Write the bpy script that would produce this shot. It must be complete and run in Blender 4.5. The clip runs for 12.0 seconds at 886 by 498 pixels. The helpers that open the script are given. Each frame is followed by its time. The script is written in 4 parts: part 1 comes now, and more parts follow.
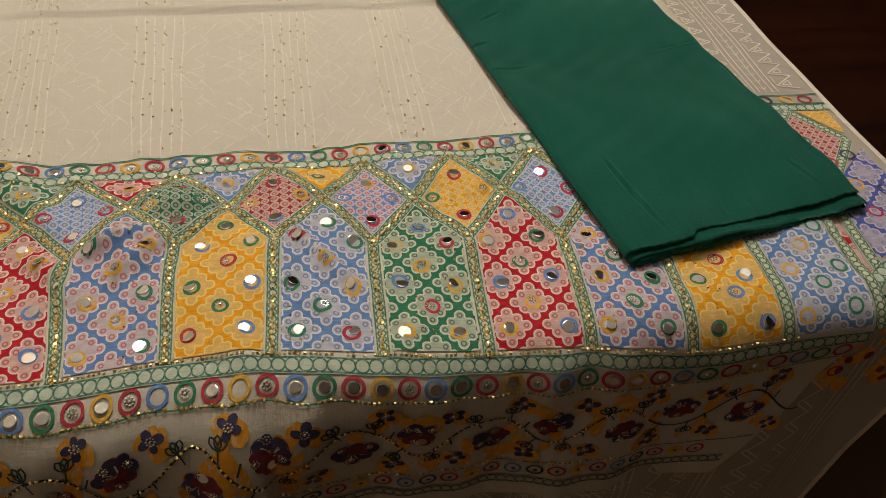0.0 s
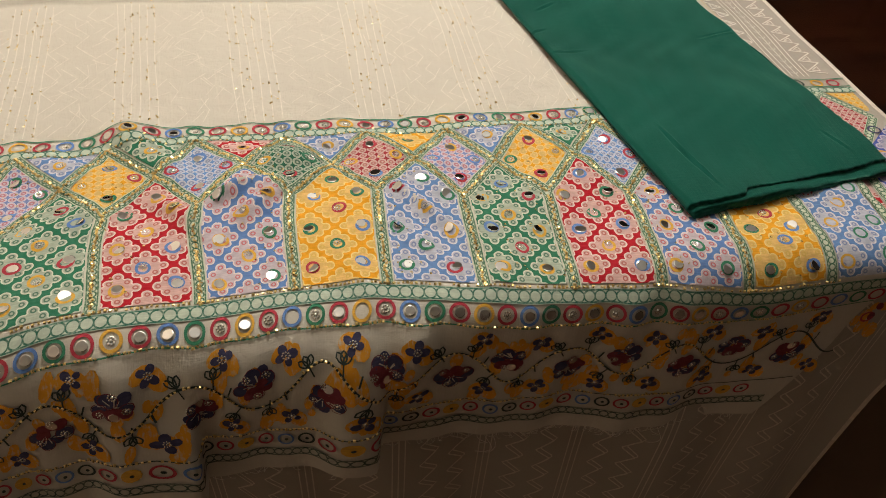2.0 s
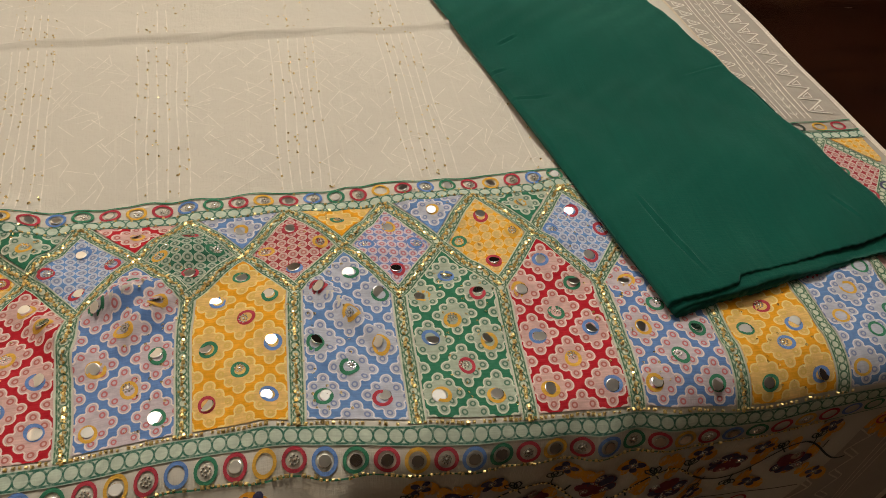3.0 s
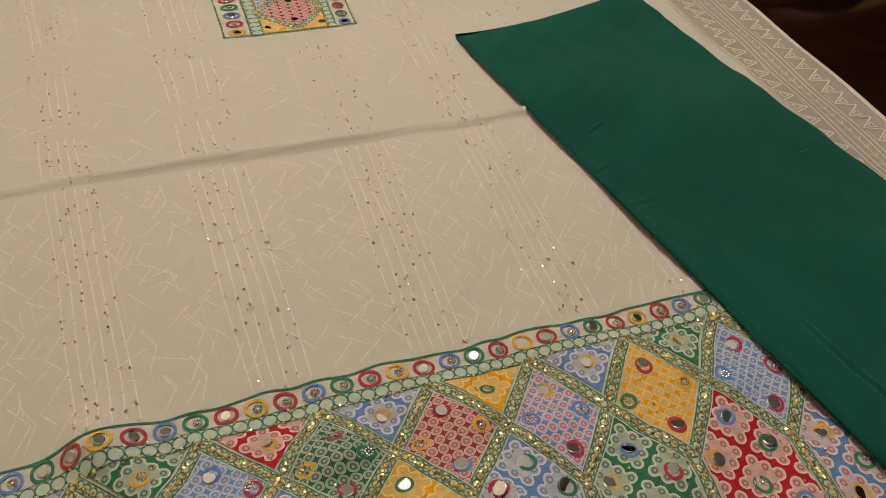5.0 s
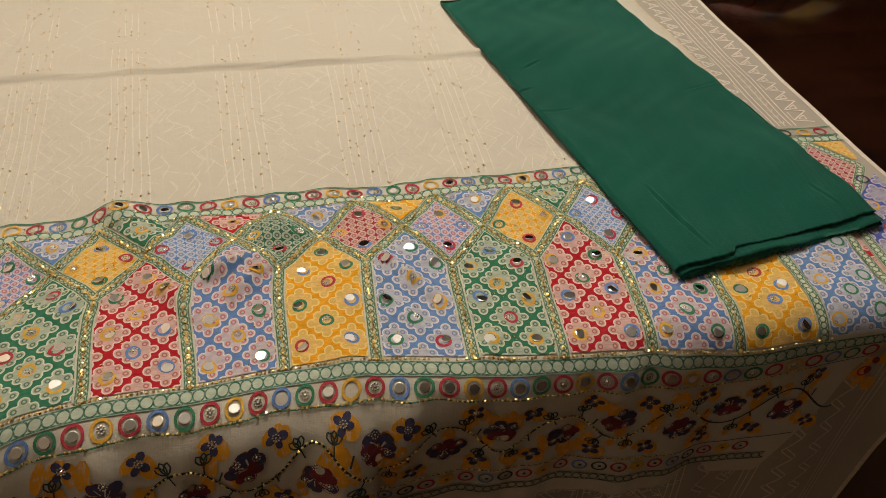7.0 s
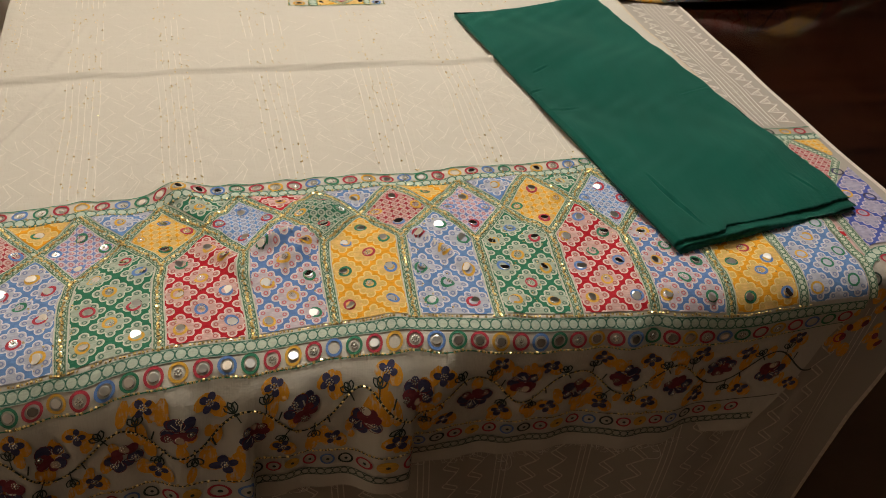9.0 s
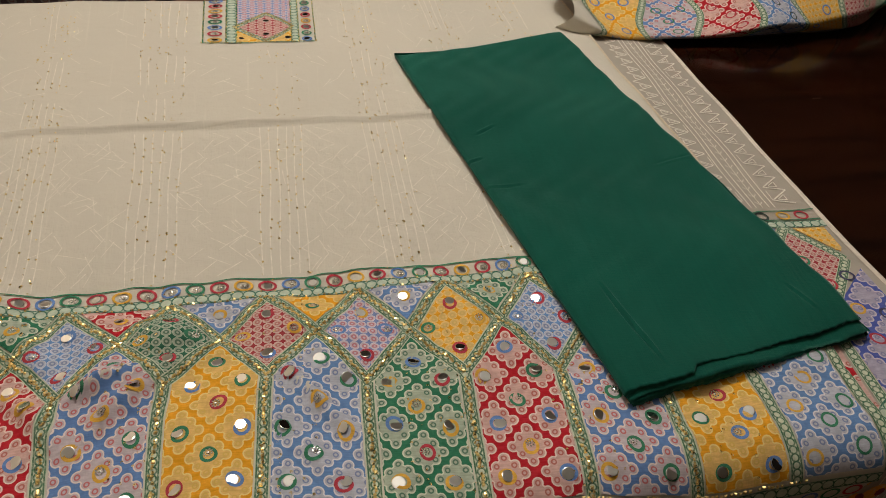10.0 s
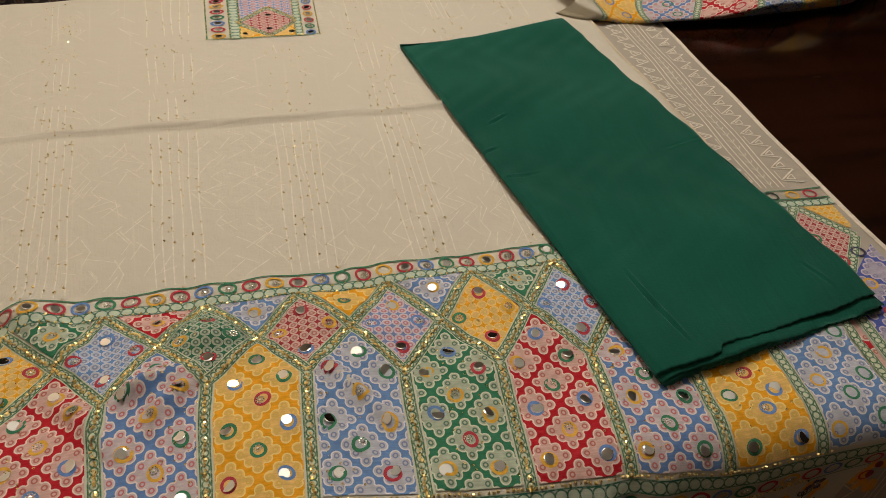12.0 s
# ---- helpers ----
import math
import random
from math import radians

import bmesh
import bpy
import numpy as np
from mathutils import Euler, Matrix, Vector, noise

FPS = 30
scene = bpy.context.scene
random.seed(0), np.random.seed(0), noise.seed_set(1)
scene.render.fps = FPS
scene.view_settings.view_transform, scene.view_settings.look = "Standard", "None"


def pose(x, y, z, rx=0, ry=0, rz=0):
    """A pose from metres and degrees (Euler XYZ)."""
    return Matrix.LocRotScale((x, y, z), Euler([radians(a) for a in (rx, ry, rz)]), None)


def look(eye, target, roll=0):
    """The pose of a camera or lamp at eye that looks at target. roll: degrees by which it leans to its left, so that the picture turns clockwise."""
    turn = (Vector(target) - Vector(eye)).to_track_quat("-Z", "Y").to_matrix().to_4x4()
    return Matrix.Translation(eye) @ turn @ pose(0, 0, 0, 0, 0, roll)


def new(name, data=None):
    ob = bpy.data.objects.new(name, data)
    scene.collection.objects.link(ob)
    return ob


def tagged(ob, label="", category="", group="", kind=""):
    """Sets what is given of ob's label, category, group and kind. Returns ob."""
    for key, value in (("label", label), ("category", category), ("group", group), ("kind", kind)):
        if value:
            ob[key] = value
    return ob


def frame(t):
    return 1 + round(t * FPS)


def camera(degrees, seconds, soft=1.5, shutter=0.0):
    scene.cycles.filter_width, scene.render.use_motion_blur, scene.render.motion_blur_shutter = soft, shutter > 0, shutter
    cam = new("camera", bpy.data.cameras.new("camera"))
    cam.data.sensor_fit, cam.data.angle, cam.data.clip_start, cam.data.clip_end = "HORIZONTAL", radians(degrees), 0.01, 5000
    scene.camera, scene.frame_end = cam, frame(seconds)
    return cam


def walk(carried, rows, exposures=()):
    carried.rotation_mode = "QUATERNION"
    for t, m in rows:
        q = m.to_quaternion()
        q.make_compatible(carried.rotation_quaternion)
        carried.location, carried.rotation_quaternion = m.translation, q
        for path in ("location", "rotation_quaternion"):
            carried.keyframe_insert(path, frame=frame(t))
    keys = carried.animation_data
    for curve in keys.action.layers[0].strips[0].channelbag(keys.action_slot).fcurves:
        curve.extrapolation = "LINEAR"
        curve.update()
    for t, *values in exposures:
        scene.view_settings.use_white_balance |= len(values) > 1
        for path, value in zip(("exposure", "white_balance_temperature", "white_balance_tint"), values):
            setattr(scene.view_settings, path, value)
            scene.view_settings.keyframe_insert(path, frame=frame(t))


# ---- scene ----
cam = camera(62.0, 12.0, soft=0.95)
PATH = [
    (0, (-0.197, -0.338, 1.226), (0.028, 1.043, -0.203), 3.2),
    (0.5, (-0.292, -0.42, 1.26), (-0.063, 0.989, -0.141), 3.5),
    (1, (-0.374, -0.5, 1.253), (-0.134, 0.909, -0.145), 3.7),
    (1.5, (-0.392, -0.509, 1.241), (-0.141, 0.891, -0.165), 4.1),
    (2, (-0.298, -0.428, 1.238), (-0.049, 0.978, -0.163), 4.3),
    (2.5, (-0.198, -0.349, 1.24), (0.029, 1.052, -0.169), 3.8),
    (3, (-0.222, -0.277, 1.227), (0.027, 1.099, -0.202), 3.1),
    (3.5, (-0.312, -0.136, 1.239), (0.039, 1.173, -0.232), 3.9),
    (3.7, (-0.335, -0.098, 1.237), (0.051, 1.191, -0.243), 4.0),
    (4.5, (-0.395, -0.037, 1.255), (0.048, 1.235, -0.234), 3.3),
    (5.3, (-0.311, -0.137, 1.273), (0.042, 1.208, -0.165), 2.2),
    (5.5, (-0.262, -0.18, 1.276), (0.052, 1.191, -0.146), 1.9),
    (6, (-0.182, -0.261, 1.267), (0.038, 1.168, -0.115), 1.8),
    (6.5, (-0.208, -0.317, 1.255), (0.002, 1.129, -0.111), 1.6),
    (7, (-0.277, -0.405, 1.27), (-0.046, 1.057, -0.076), 1.7),
    (7.2, (-0.3, -0.436, 1.272), (-0.06, 1.025, -0.073), 1.8),
    (8.0, (-0.368, -0.535, 1.285), (-0.097, 0.923, -0.044), 2.4),
    (8.8, (-0.354, -0.531, 1.293), (-0.077, 0.957, -0.014), 2.9),
    (9, (-0.336, -0.499, 1.295), (-0.063, 0.993, -0.01), 3.0),
    (9.5, (-0.237, -0.367, 1.288), (0.006, 1.132, -0.013), 3.0),
    (10, (-0.188, -0.287, 1.267), (0.046, 1.206, -0.044), 2.7),
    (10.5, (-0.258, -0.264, 1.27), (0.031, 1.201, -0.061), 2.6),
    (11, (-0.342, -0.23, 1.27), (0.006, 1.205, -0.08), 2.5),
    (11.5, (-0.308, -0.257, 1.279), (0.019, 1.172, -0.082), 2.1),
    (12, (-0.231, -0.286, 1.282), (0.044, 1.169, -0.063), 1.9),
]
EXPOSURE = [
    (0.0, -0.34, 6400, 10), (0.5, -0.24, 6250, 10), (1.0, -0.05, 6230, 10), (1.5, 0.12, 6230, 10), (2.0, 0.13, 6120, 10), (2.5, -0.20, 5930, 10),
    (3.0, -0.25, 6250, 10), (3.5, -0.66, 6450, 10), (5.5, -0.60, 6550, 10), (6.5, -0.42, 6600, 10), (7.0, -0.19, 6600, 10), (8.8, -0.08, 6160, 10),
    (9.0, -0.10, 6120, 10), (9.5, -0.20, 6060, 10), (10.0, -0.46, 6200, 10), (11.0, -0.50, 6500, 10), (12.0, -0.46, 6550, 10),
]
walk(cam, [(t, look(eye, target, roll)) for t, eye, target, roll in PATH], EXPOSURE)

# ---- world, lamp, exposure ----
world = bpy.data.worlds.new("world")
world.use_nodes = True
world.node_tree.nodes["Background"].inputs[0].default_value = (0.9, 0.75, 0.55, 1)
world.node_tree.nodes["Background"].inputs[1].default_value = 0.010
scene.world = world
LAMP = (-0.14, 0.92, 2.25)
lamp_data = bpy.data.lights.new("ceiling_lamp_light", "POINT")
lamp_data.shadow_soft_size = 0.11
lamp_data.energy, lamp_data.color = 101, (1.0, 0.92, 0.81)
lamp_light = new("ceiling_lamp_light", lamp_data)
lamp_light.location = LAMP


# ---- materials ----
class Net:
    """Short names for shader nodes."""

    def __init__(self, name):
        self.mat = bpy.data.materials.new(name)
        self.mat.use_nodes = True
        self.t = self.mat.node_tree
        self.bsdf = self.t.nodes["Principled BSDF"]

    def put(self, sock, val):
        if isinstance(val, bpy.types.NodeSocket):
            self.t.links.new(val, sock)
        elif isinstance(val, tuple) and len(val) == 3 and sock.type == "RGBA":
            sock.default_value = (*val, 1)
        else:
            sock.default_value = val

    def m(self, op, a, b=0.0, c=0.0):
        n = self.t.nodes.new("ShaderNodeMath")
        n.operation = op
        for k, val in enumerate((a, b, c)):
            self.put(n.inputs[k], val)
        return n.outputs[0]

    def uv(self):
        n = self.t.nodes.new("ShaderNodeUVMap")
        n.uv_map = "UVMap"
        x = self.t.nodes.new("ShaderNodeSeparateXYZ")
        self.t.links.new(n.outputs[0], x.inputs[0])
        return n.outputs[0], x.outputs[0], x.outputs[1]

    def obj(self):
        return self.t.nodes.new("ShaderNodeTexCoord").outputs["Object"]

    def noise(self, vec, scale, detail=3.0, rough=0.55):
        n = self.t.nodes.new("ShaderNodeTexNoise")
        self.put(n.inputs["Vector"], vec)
        n.inputs["Scale"].default_value, n.inputs["Detail"].default_value, n.inputs["Roughness"].default_value = scale, detail, rough
        return n.outputs["Fac"]

    def stretch(self, vec, sx, sy, sz):
        n = self.t.nodes.new("ShaderNodeMapping")
        self.put(n.inputs["Vector"], vec)
        n.inputs["Scale"].default_value = (sx, sy, sz)
        return n.outputs[0]

    def mix(self, fac, a, b):
        n = self.t.nodes.new("ShaderNodeMix")
        n.data_type = "RGBA"
        self.put(n.inputs["Factor"], fac)
        self.put(n.inputs[6], a)
        self.put(n.inputs[7], b)
        return n.outputs[2]

    def ramp(self, val, lo, hi, a=0.0, b=1.0):
        n = self.t.nodes.new("ShaderNodeMapRange")
        n.interpolation_type = "SMOOTHSTEP"
        self.put(n.inputs["Value"], val)
        for k, x in zip(("From Min", "From Max", "To Min", "To Max"), (lo, hi, a, b)):
            n.inputs[k].default_value = x
        return n.outputs[0]

    def bump(self, height, strength, dist):
        n = self.t.nodes.new("ShaderNodeBump")
        n.inputs["Strength"].default_value, n.inputs["Distance"].default_value = strength, dist
        self.put(n.inputs["Height"], height)
        self.t.links.new(n.outputs[0], self.bsdf.inputs["Normal"])

    def done(self, color, rough=0.85, metal=0.0, sheen=0.0):
        self.put(self.bsdf.inputs["Base Color"], color)
        self.put(self.bsdf.inputs["Roughness"], rough)
        self.bsdf.inputs["Metallic"].default_value = metal
        self.bsdf.inputs["Sheen Weight"].default_value = sheen
        return self.mat


def weave(n, vec, fine=900.0):
    """Height of a plain weave with slubs, from (u, v) in metres."""
    sx = n.noise(n.stretch(vec, 1, 0.06, 1), fine)
    sy = n.noise(n.stretch(vec, 0.06, 1, 1), fine)
    pucker = n.noise(vec, 48, 3)
    return n.m("MULTIPLY_ADD", pucker, 5.0, n.m("ADD", sx, sy))


def cloth_mat(name, base, dark, slub=0.5):
    n = Net(name)
    vec, u, v = n.uv()
    w = weave(n, vec)
    big = n.noise(vec, 9, 4)
    thread = n.noise(n.stretch(vec, 1, 0.015, 1), 260, 2)
    f = n.m("MULTIPLY_ADD", w, 0.30, n.m("MULTIPLY", big, 0.45))
    col = n.mix(n.ramp(f, 0.28, 0.78), dark, base)
    col = n.mix(n.ramp(thread, 0.60, 0.75, 0.0, slub), col, tuple(min(1, c * 1.13) for c in base))
    mid = n.noise(vec, 38, 4)
    n.bump(n.m("MULTIPLY_ADD", mid, 3.0, w), 0.4, 0.0007)
    return n.done(col, 0.9, 0, 0.15)


def ink(n, vec, color):
    """Printed ink: uneven where it sank into the weave."""
    k = n.noise(vec, 160, 3)
    w = n.noise(n.stretch(vec, 0.08, 1, 1), 800, 2)
    f = n.ramp(n.m("MULTIPLY_ADD", k, 0.6, n.m("MULTIPLY", w, 0.5)), 0.35, 0.85)
    return n.mix(f, tuple(c * 0.80 for c in color), tuple(min(1, c * 1.12 + 0.02) for c in color))


def loose(n, vec):
    """The same coordinates, set off by an amount of its own for each object, for grain that never repeats."""
    info = n.t.nodes.new("ShaderNodeObjectInfo")
    c = n.t.nodes.new("ShaderNodeCombineXYZ")
    n.put(c.inputs[0], n.m("MULTIPLY", info.outputs["Random"], 7.3))
    n.put(c.inputs[1], n.m("MULTIPLY", info.outputs["Random"], 3.1))
    add = n.t.nodes.new("ShaderNodeVectorMath")
    n.put(add.inputs[0], vec)
    n.put(add.inputs[1], c.outputs[0])
    return add.outputs[0]


def flower_print(name, ground, petal, ring, side=0.0190, reach=0.285, size=0.196, ringed=True, bloom=False, dots=False):
    """Pale flowers on a coloured ground, each petal a dot with a small ring: four petals, eight in a diamond, or rows of dots."""
    n = Net(name)
    vec, u, v = n.uv()
    own = loose(n, vec)
    uu = n.m("MULTIPLY_ADD", n.m("SUBTRACT", n.noise(own, 60, 2), 0.5), 0.0026, u)
    vv = n.m("MULTIPLY_ADD", n.m("SUBTRACT", n.noise(own, 47, 2), 0.5), 0.0026, v)
    k = 0.7071 / side
    a = n.m("MULTIPLY", n.m("ADD", uu, vv), k)
    b = n.m("MULTIPLY", n.m("SUBTRACT", uu, vv), k)
    fa = n.m("SUBTRACT", n.m("FRACT", n.m("ADD", a, 0.5)), 0.5)
    fb = n.m("SUBTRACT", n.m("FRACT", n.m("ADD", b, 0.5)), 0.5)
    x = n.m("ABSOLUTE", n.m("MULTIPLY", n.m("ADD", fa, fb), 0.7071))
    y = n.m("ABSOLUTE", n.m("MULTIPLY", n.m("SUBTRACT", fa, fb), 0.7071))
    hi, lo = n.m("MAXIMUM", x, y), n.m("MINIMUM", x, y)

    def away(cx, cy):
        dx, dy = n.m("SUBTRACT", hi, cx), n.m("SUBTRACT", lo, cy)
        return n.m("SQRT", n.m("ADD", n.m("MULTIPLY", dx, dx), n.m("MULTIPLY", dy, dy)))

    d = away(reach, 0.0)
    centre = n.m("SQRT", n.m("ADD", n.m("MULTIPLY", x, x), n.m("MULTIPLY", y, y)))
    hole, line = 0.088, 0.014
    if bloom:
        d = n.m("MINIMUM", d, away(0.220, 0.220))
        body = n.m("MINIMUM", d, n.m("MULTIPLY_ADD", n.m("ADD", hi, lo), 0.7071, -0.222))
        hole, line = 0.056, 0.011
    else:
        body = n.m("MINIMUM", d, n.m("ADD", centre, 0.06))
    if dots:
        du = n.m("SUBTRACT", n.m("FRACT", n.m("ADD", n.m("DIVIDE", uu, side), 0.5)), 0.5)
        dv = n.m("SUBTRACT", n.m("FRACT", n.m("ADD", n.m("DIVIDE", vv, side), 0.5)), 0.5)
        d = n.m("SQRT", n.m("ADD", n.m("MULTIPLY", du, du), n.m("MULTIPLY", dv, dv)))
        body, hole, line = d, reach, 0.045
    worn = n.m("MULTIPLY_ADD", n.m("SUBTRACT", n.noise(own, 420, 3), 0.5), 0.05, body)
    inside = n.ramp(worn, size - 0.02, size + 0.02, 1.0, 0.0)
    washed = tuple(0.73 * p + 0.27 * g for p, g in zip(petal, ground))
    col = n.mix(inside, ink(n, own, ground), ink(n, own, washed))
    if ringed:
        edge = n.m("ABSOLUTE", n.m("SUBTRACT", d, hole))
        col = n.mix(n.ramp(edge, line, line * 2.4, 0.85, 0.0), col, ring)
    rim = n.m("ABSOLUTE", n.m("SUBTRACT", body, size - 0.012))
    col = n.mix(n.ramp(rim, 0.008, 0.024, 0.80 if ringed else 0.35, 0.0), col, tuple(min(0.8, c * 1.25) for c in petal))
    n.bump(weave(n, own), 0.3, 0.0006)
    n.bsdf.inputs["Specular IOR Level"].default_value = 0.15
    return n.done(col, 0.9)


def plain_print(name, color):
    n = Net(name)
    vec, u, v = n.uv()
    n.bump(weave(n, vec), 0.3, 0.0006)
    return n.done(ink(n, vec, color), 0.88)


def chain_print(name, ground, line, width, link, edge=0.0016):
    """A band with a line along each side and a row of linked rings between; u runs along it, v across."""
    n = Net(name)
    vec, u, v = n.uv()
    y = n.m("ABSOLUTE", v)
    fx = n.m("MULTIPLY", n.m("SUBTRACT", n.m("FRACT", n.m("DIVIDE", u, link)), 0.5), link)
    d = n.m("SQRT", n.m("ADD", n.m("MULTIPLY", fx, fx), n.m("MULTIPLY", v, v)))
    ringd = n.m("ABSOLUTE", n.m("SUBTRACT", d, link * 0.5))
    m1 = n.ramp(ringd, 0.0004, 0.0010, 1.0, 0.0)
    m2 = n.ramp(n.m("ABSOLUTE", n.m("SUBTRACT", y, width / 2 - edge)), 0.0004, 0.0010, 1.0, 0.0)
    mask = n.m("MULTIPLY", n.m("MAXIMUM", m1, m2), n.ramp(n.noise(vec, 300, 2), 0.3, 0.6, 0.6, 1.0))
    col = n.mix(mask, ink(n, vec, ground), line)
    n.bump(weave(n, vec), 0.3, 0.0006)
    return n.done(col, 0.88)


def metal(name, color, rough, scale=400, share=1.0):
    n = Net(name)
    k = n.noise(n.obj(), scale, 2)
    return n.done(n.mix(k, tuple(c * 0.75 for c in color), color), n.ramp(k, 0.3, 0.7, rough * 0.7, rough * 1.4), share)


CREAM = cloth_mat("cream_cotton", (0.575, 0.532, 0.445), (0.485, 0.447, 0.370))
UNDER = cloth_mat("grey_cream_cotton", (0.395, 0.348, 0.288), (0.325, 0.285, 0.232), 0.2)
THREAD = plain_print("pale_thread", (0.84, 0.79, 0.70))
FAINT = plain_print("faint_thread", (0.75, 0.695, 0.595))
UNDERTHREAD = plain_print("dull_thread", (0.74, 0.67, 0.56))
EDGE = plain_print("selvedge", (0.66, 0.56, 0.41))
PINKISH = (0.70, 0.55, 0.49)
PANEL = {
    "yellow": flower_print("yellow_print", (0.80, 0.36, 0.010), (0.75, 0.53, 0.21), (0.64, 0.42, 0.10), 0.0322, 0.432, 0.141, bloom=True),
    "blue": flower_print("blue_print", (0.135, 0.255, 0.51), (0.60, 0.57, 0.57), (0.16, 0.20, 0.36), 0.0322, 0.432, 0.141, bloom=True),
    "green": flower_print("green_print", (0.032, 0.18, 0.095), (0.54, 0.56, 0.45), (0.05, 0.14, 0.09), 0.0322, 0.430, 0.139, bloom=True),
    "red": flower_print("red_print", (0.46, 0.010, 0.020), PINKISH, (0.40, 0.10, 0.08), 0.0322, 0.432, 0.141, bloom=True),
    "blue_red": flower_print("blue_red_print", (0.125, 0.235, 0.50), PINKISH, (0.50, 0.10, 0.10), 0.0322, 0.432, 0.141, bloom=True),
    "pink": flower_print("pink_print", (0.36, 0.04, 0.05), PINKISH, (0.42, 0.13, 0.12), 0.0088, 0.20, 0.47, dots=True),
    "lavender": flower_print("lavender_print", (0.20, 0.26, 0.50), (0.72, 0.57, 0.56), (0.46, 0.14, 0.16), 0.0088, 0.20, 0.47, dots=True),
    "pale_blue": flower_print("pale_blue_print", (0.15, 0.28, 0.55), (0.60, 0.60, 0.63), (0.18, 0.22, 0.36), 0.0088, 0.20, 0.47, dots=True),
    "dark_green": flower_print("dark_green_print", (0.03, 0.14, 0.08), (0.50, 0.54, 0.43), (0.05, 0.12, 0.08), 0.0088, 0.20, 0.47, dots=True),
    "amber": flower_print("amber_print", (0.78, 0.37, 0.012), (0.76, 0.55, 0.24), (0.6, 0.42, 0.15), 0.0088, 0.20, 0.47, dots=True),
    "violet": flower_print("violet_print", (0.08, 0.11, 0.40), (0.52, 0.46, 0.50), (0.20, 0.20, 0.34), 0.0322, 0.432, 0.141, bloom=True),
}
INK = {
    "red": plain_print("red_ink", (0.45, 0.03, 0.05)),
    "yellow": plain_print("yellow_ink", (0.72, 0.40, 0.04)),
    "blue": plain_print("blue_ink", (0.12, 0.24, 0.55)),
    "green": plain_print("green_ink", (0.03, 0.20, 0.10)),
    "dark": plain_print("dark_ink", (0.025, 0.045, 0.035)),
    "navy": plain_print("navy_ink", (0.045, 0.042, 0.11)),
    "maroon": plain_print("maroon_ink", (0.20, 0.02, 0.035)),
    "white": plain_print("white_ink", (0.70, 0.63, 0.52)),
}


def brushed(name, color, cloth):
    """Dry brush marks of ink that let the cloth show between the bristles."""
    n = Net(name)
    vec, u, v = n.uv()
    streak = n.noise(n.stretch(vec, 1, 0.22, 1), 420, 3)
    patch = n.noise(vec, 130, 3)
    f = n.ramp(n.m("MULTIPLY_ADD", streak, 0.6, n.m("MULTIPLY", patch, 0.7)), 0.44, 0.66)
    n.bump(weave(n, vec), 0.3, 0.0006)
    return n.done(n.mix(f, cloth, color), 0.88)


BRUSHED = brushed("brushed_orange_ink", (0.74, 0.33, 0.010), (0.62, 0.53, 0.40))
BAND = chain_print("mint_chain_print", (0.58, 0.62, 0.47), (0.045, 0.13, 0.065), 0.012, 0.0062)
CHAIN = chain_print("pale_chain_print", (0.50, 0.575, 0.455), (0.02, 0.12, 0.075), 0.0135, 0.0104, 0.0011)
DARKCHAIN = chain_print("dark_chain_print", (0.48, 0.46, 0.37), (0.025, 0.06, 0.05), 0.013, 0.0086, 0.0012)
GOLD = metal("gold_sequin", (0.90, 0.69, 0.28), 0.30, 400, 0.82)
SEQUIN = metal("gold_sequin_foil", (0.92, 0.72, 0.32), 0.24, 400, 0.92)
DULLGOLD = metal("gold_thread", (0.60, 0.46, 0.18), 0.38)
SILVER = metal("silver_bead", (0.80, 0.78, 0.72), 0.20)
MIRROR = metal("mirror_glass", (0.90, 0.90, 0.88), 0.05, 60)


def green_mat():
    n = Net("green_cotton")
    vec = n.obj()
    w = n.m("ADD", n.noise(n.stretch(vec, 1, 0.05, 1), 1100, 2), n.noise(n.stretch(vec, 0.05, 1, 1), 1100, 2))
    big = n.noise(vec, 6, 4)
    slub = n.noise(n.stretch(vec, 1, 0.04, 1), 240, 3)
    f = n.ramp(n.m("MULTIPLY_ADD", big, 0.6, n.m("MULTIPLY_ADD", slub, 0.25, n.m("MULTIPLY", w, 0.2))), 0.40, 0.85)
    n.bump(n.m("MULTIPLY_ADD", slub, 1.5, w), 0.4, 0.0006)
    n.bsdf.inputs["Specular IOR Level"].default_value = 0.12
    n.bsdf.inputs["Sheen Roughness"].default_value = 0.45
    n.bsdf.inputs["Sheen Tint"].default_value = (0.62, 1.0, 0.88, 1)
    return n.done(n.mix(f, (0.0023, 0.060, 0.041), (0.0046, 0.087, 0.060)), 0.9, 0, 0.34)


def wood_mat(name, dark, light, gloss):
    n = Net(name)
    vec = n.stretch(n.obj(), 0.35, 6, 6)
    g = n.noise(vec, 6, 6, 0.6)
    fine = n.noise(n.stretch(n.obj(), 0.5, 22, 22), 14, 4)
    f = n.ramp(n.m("MULTIPLY_ADD", g, 0.7, n.m("MULTIPLY", fine, 0.4)), 0.35, 0.75)
    n.bump(fine, 0.08, 0.0005)
    n.bsdf.inputs["Coat Weight"].default_value = 0.03
    n.bsdf.inputs["Specular IOR Level"].default_value = 0.20
    n.bsdf.inputs["Coat Roughness"].default_value = 0.06
    return n.done(n.mix(f, dark, light), n.ramp(n.noise(n.obj(), 11, 4), 0.3, 0.7, gloss * 0.8, gloss * 1.4))


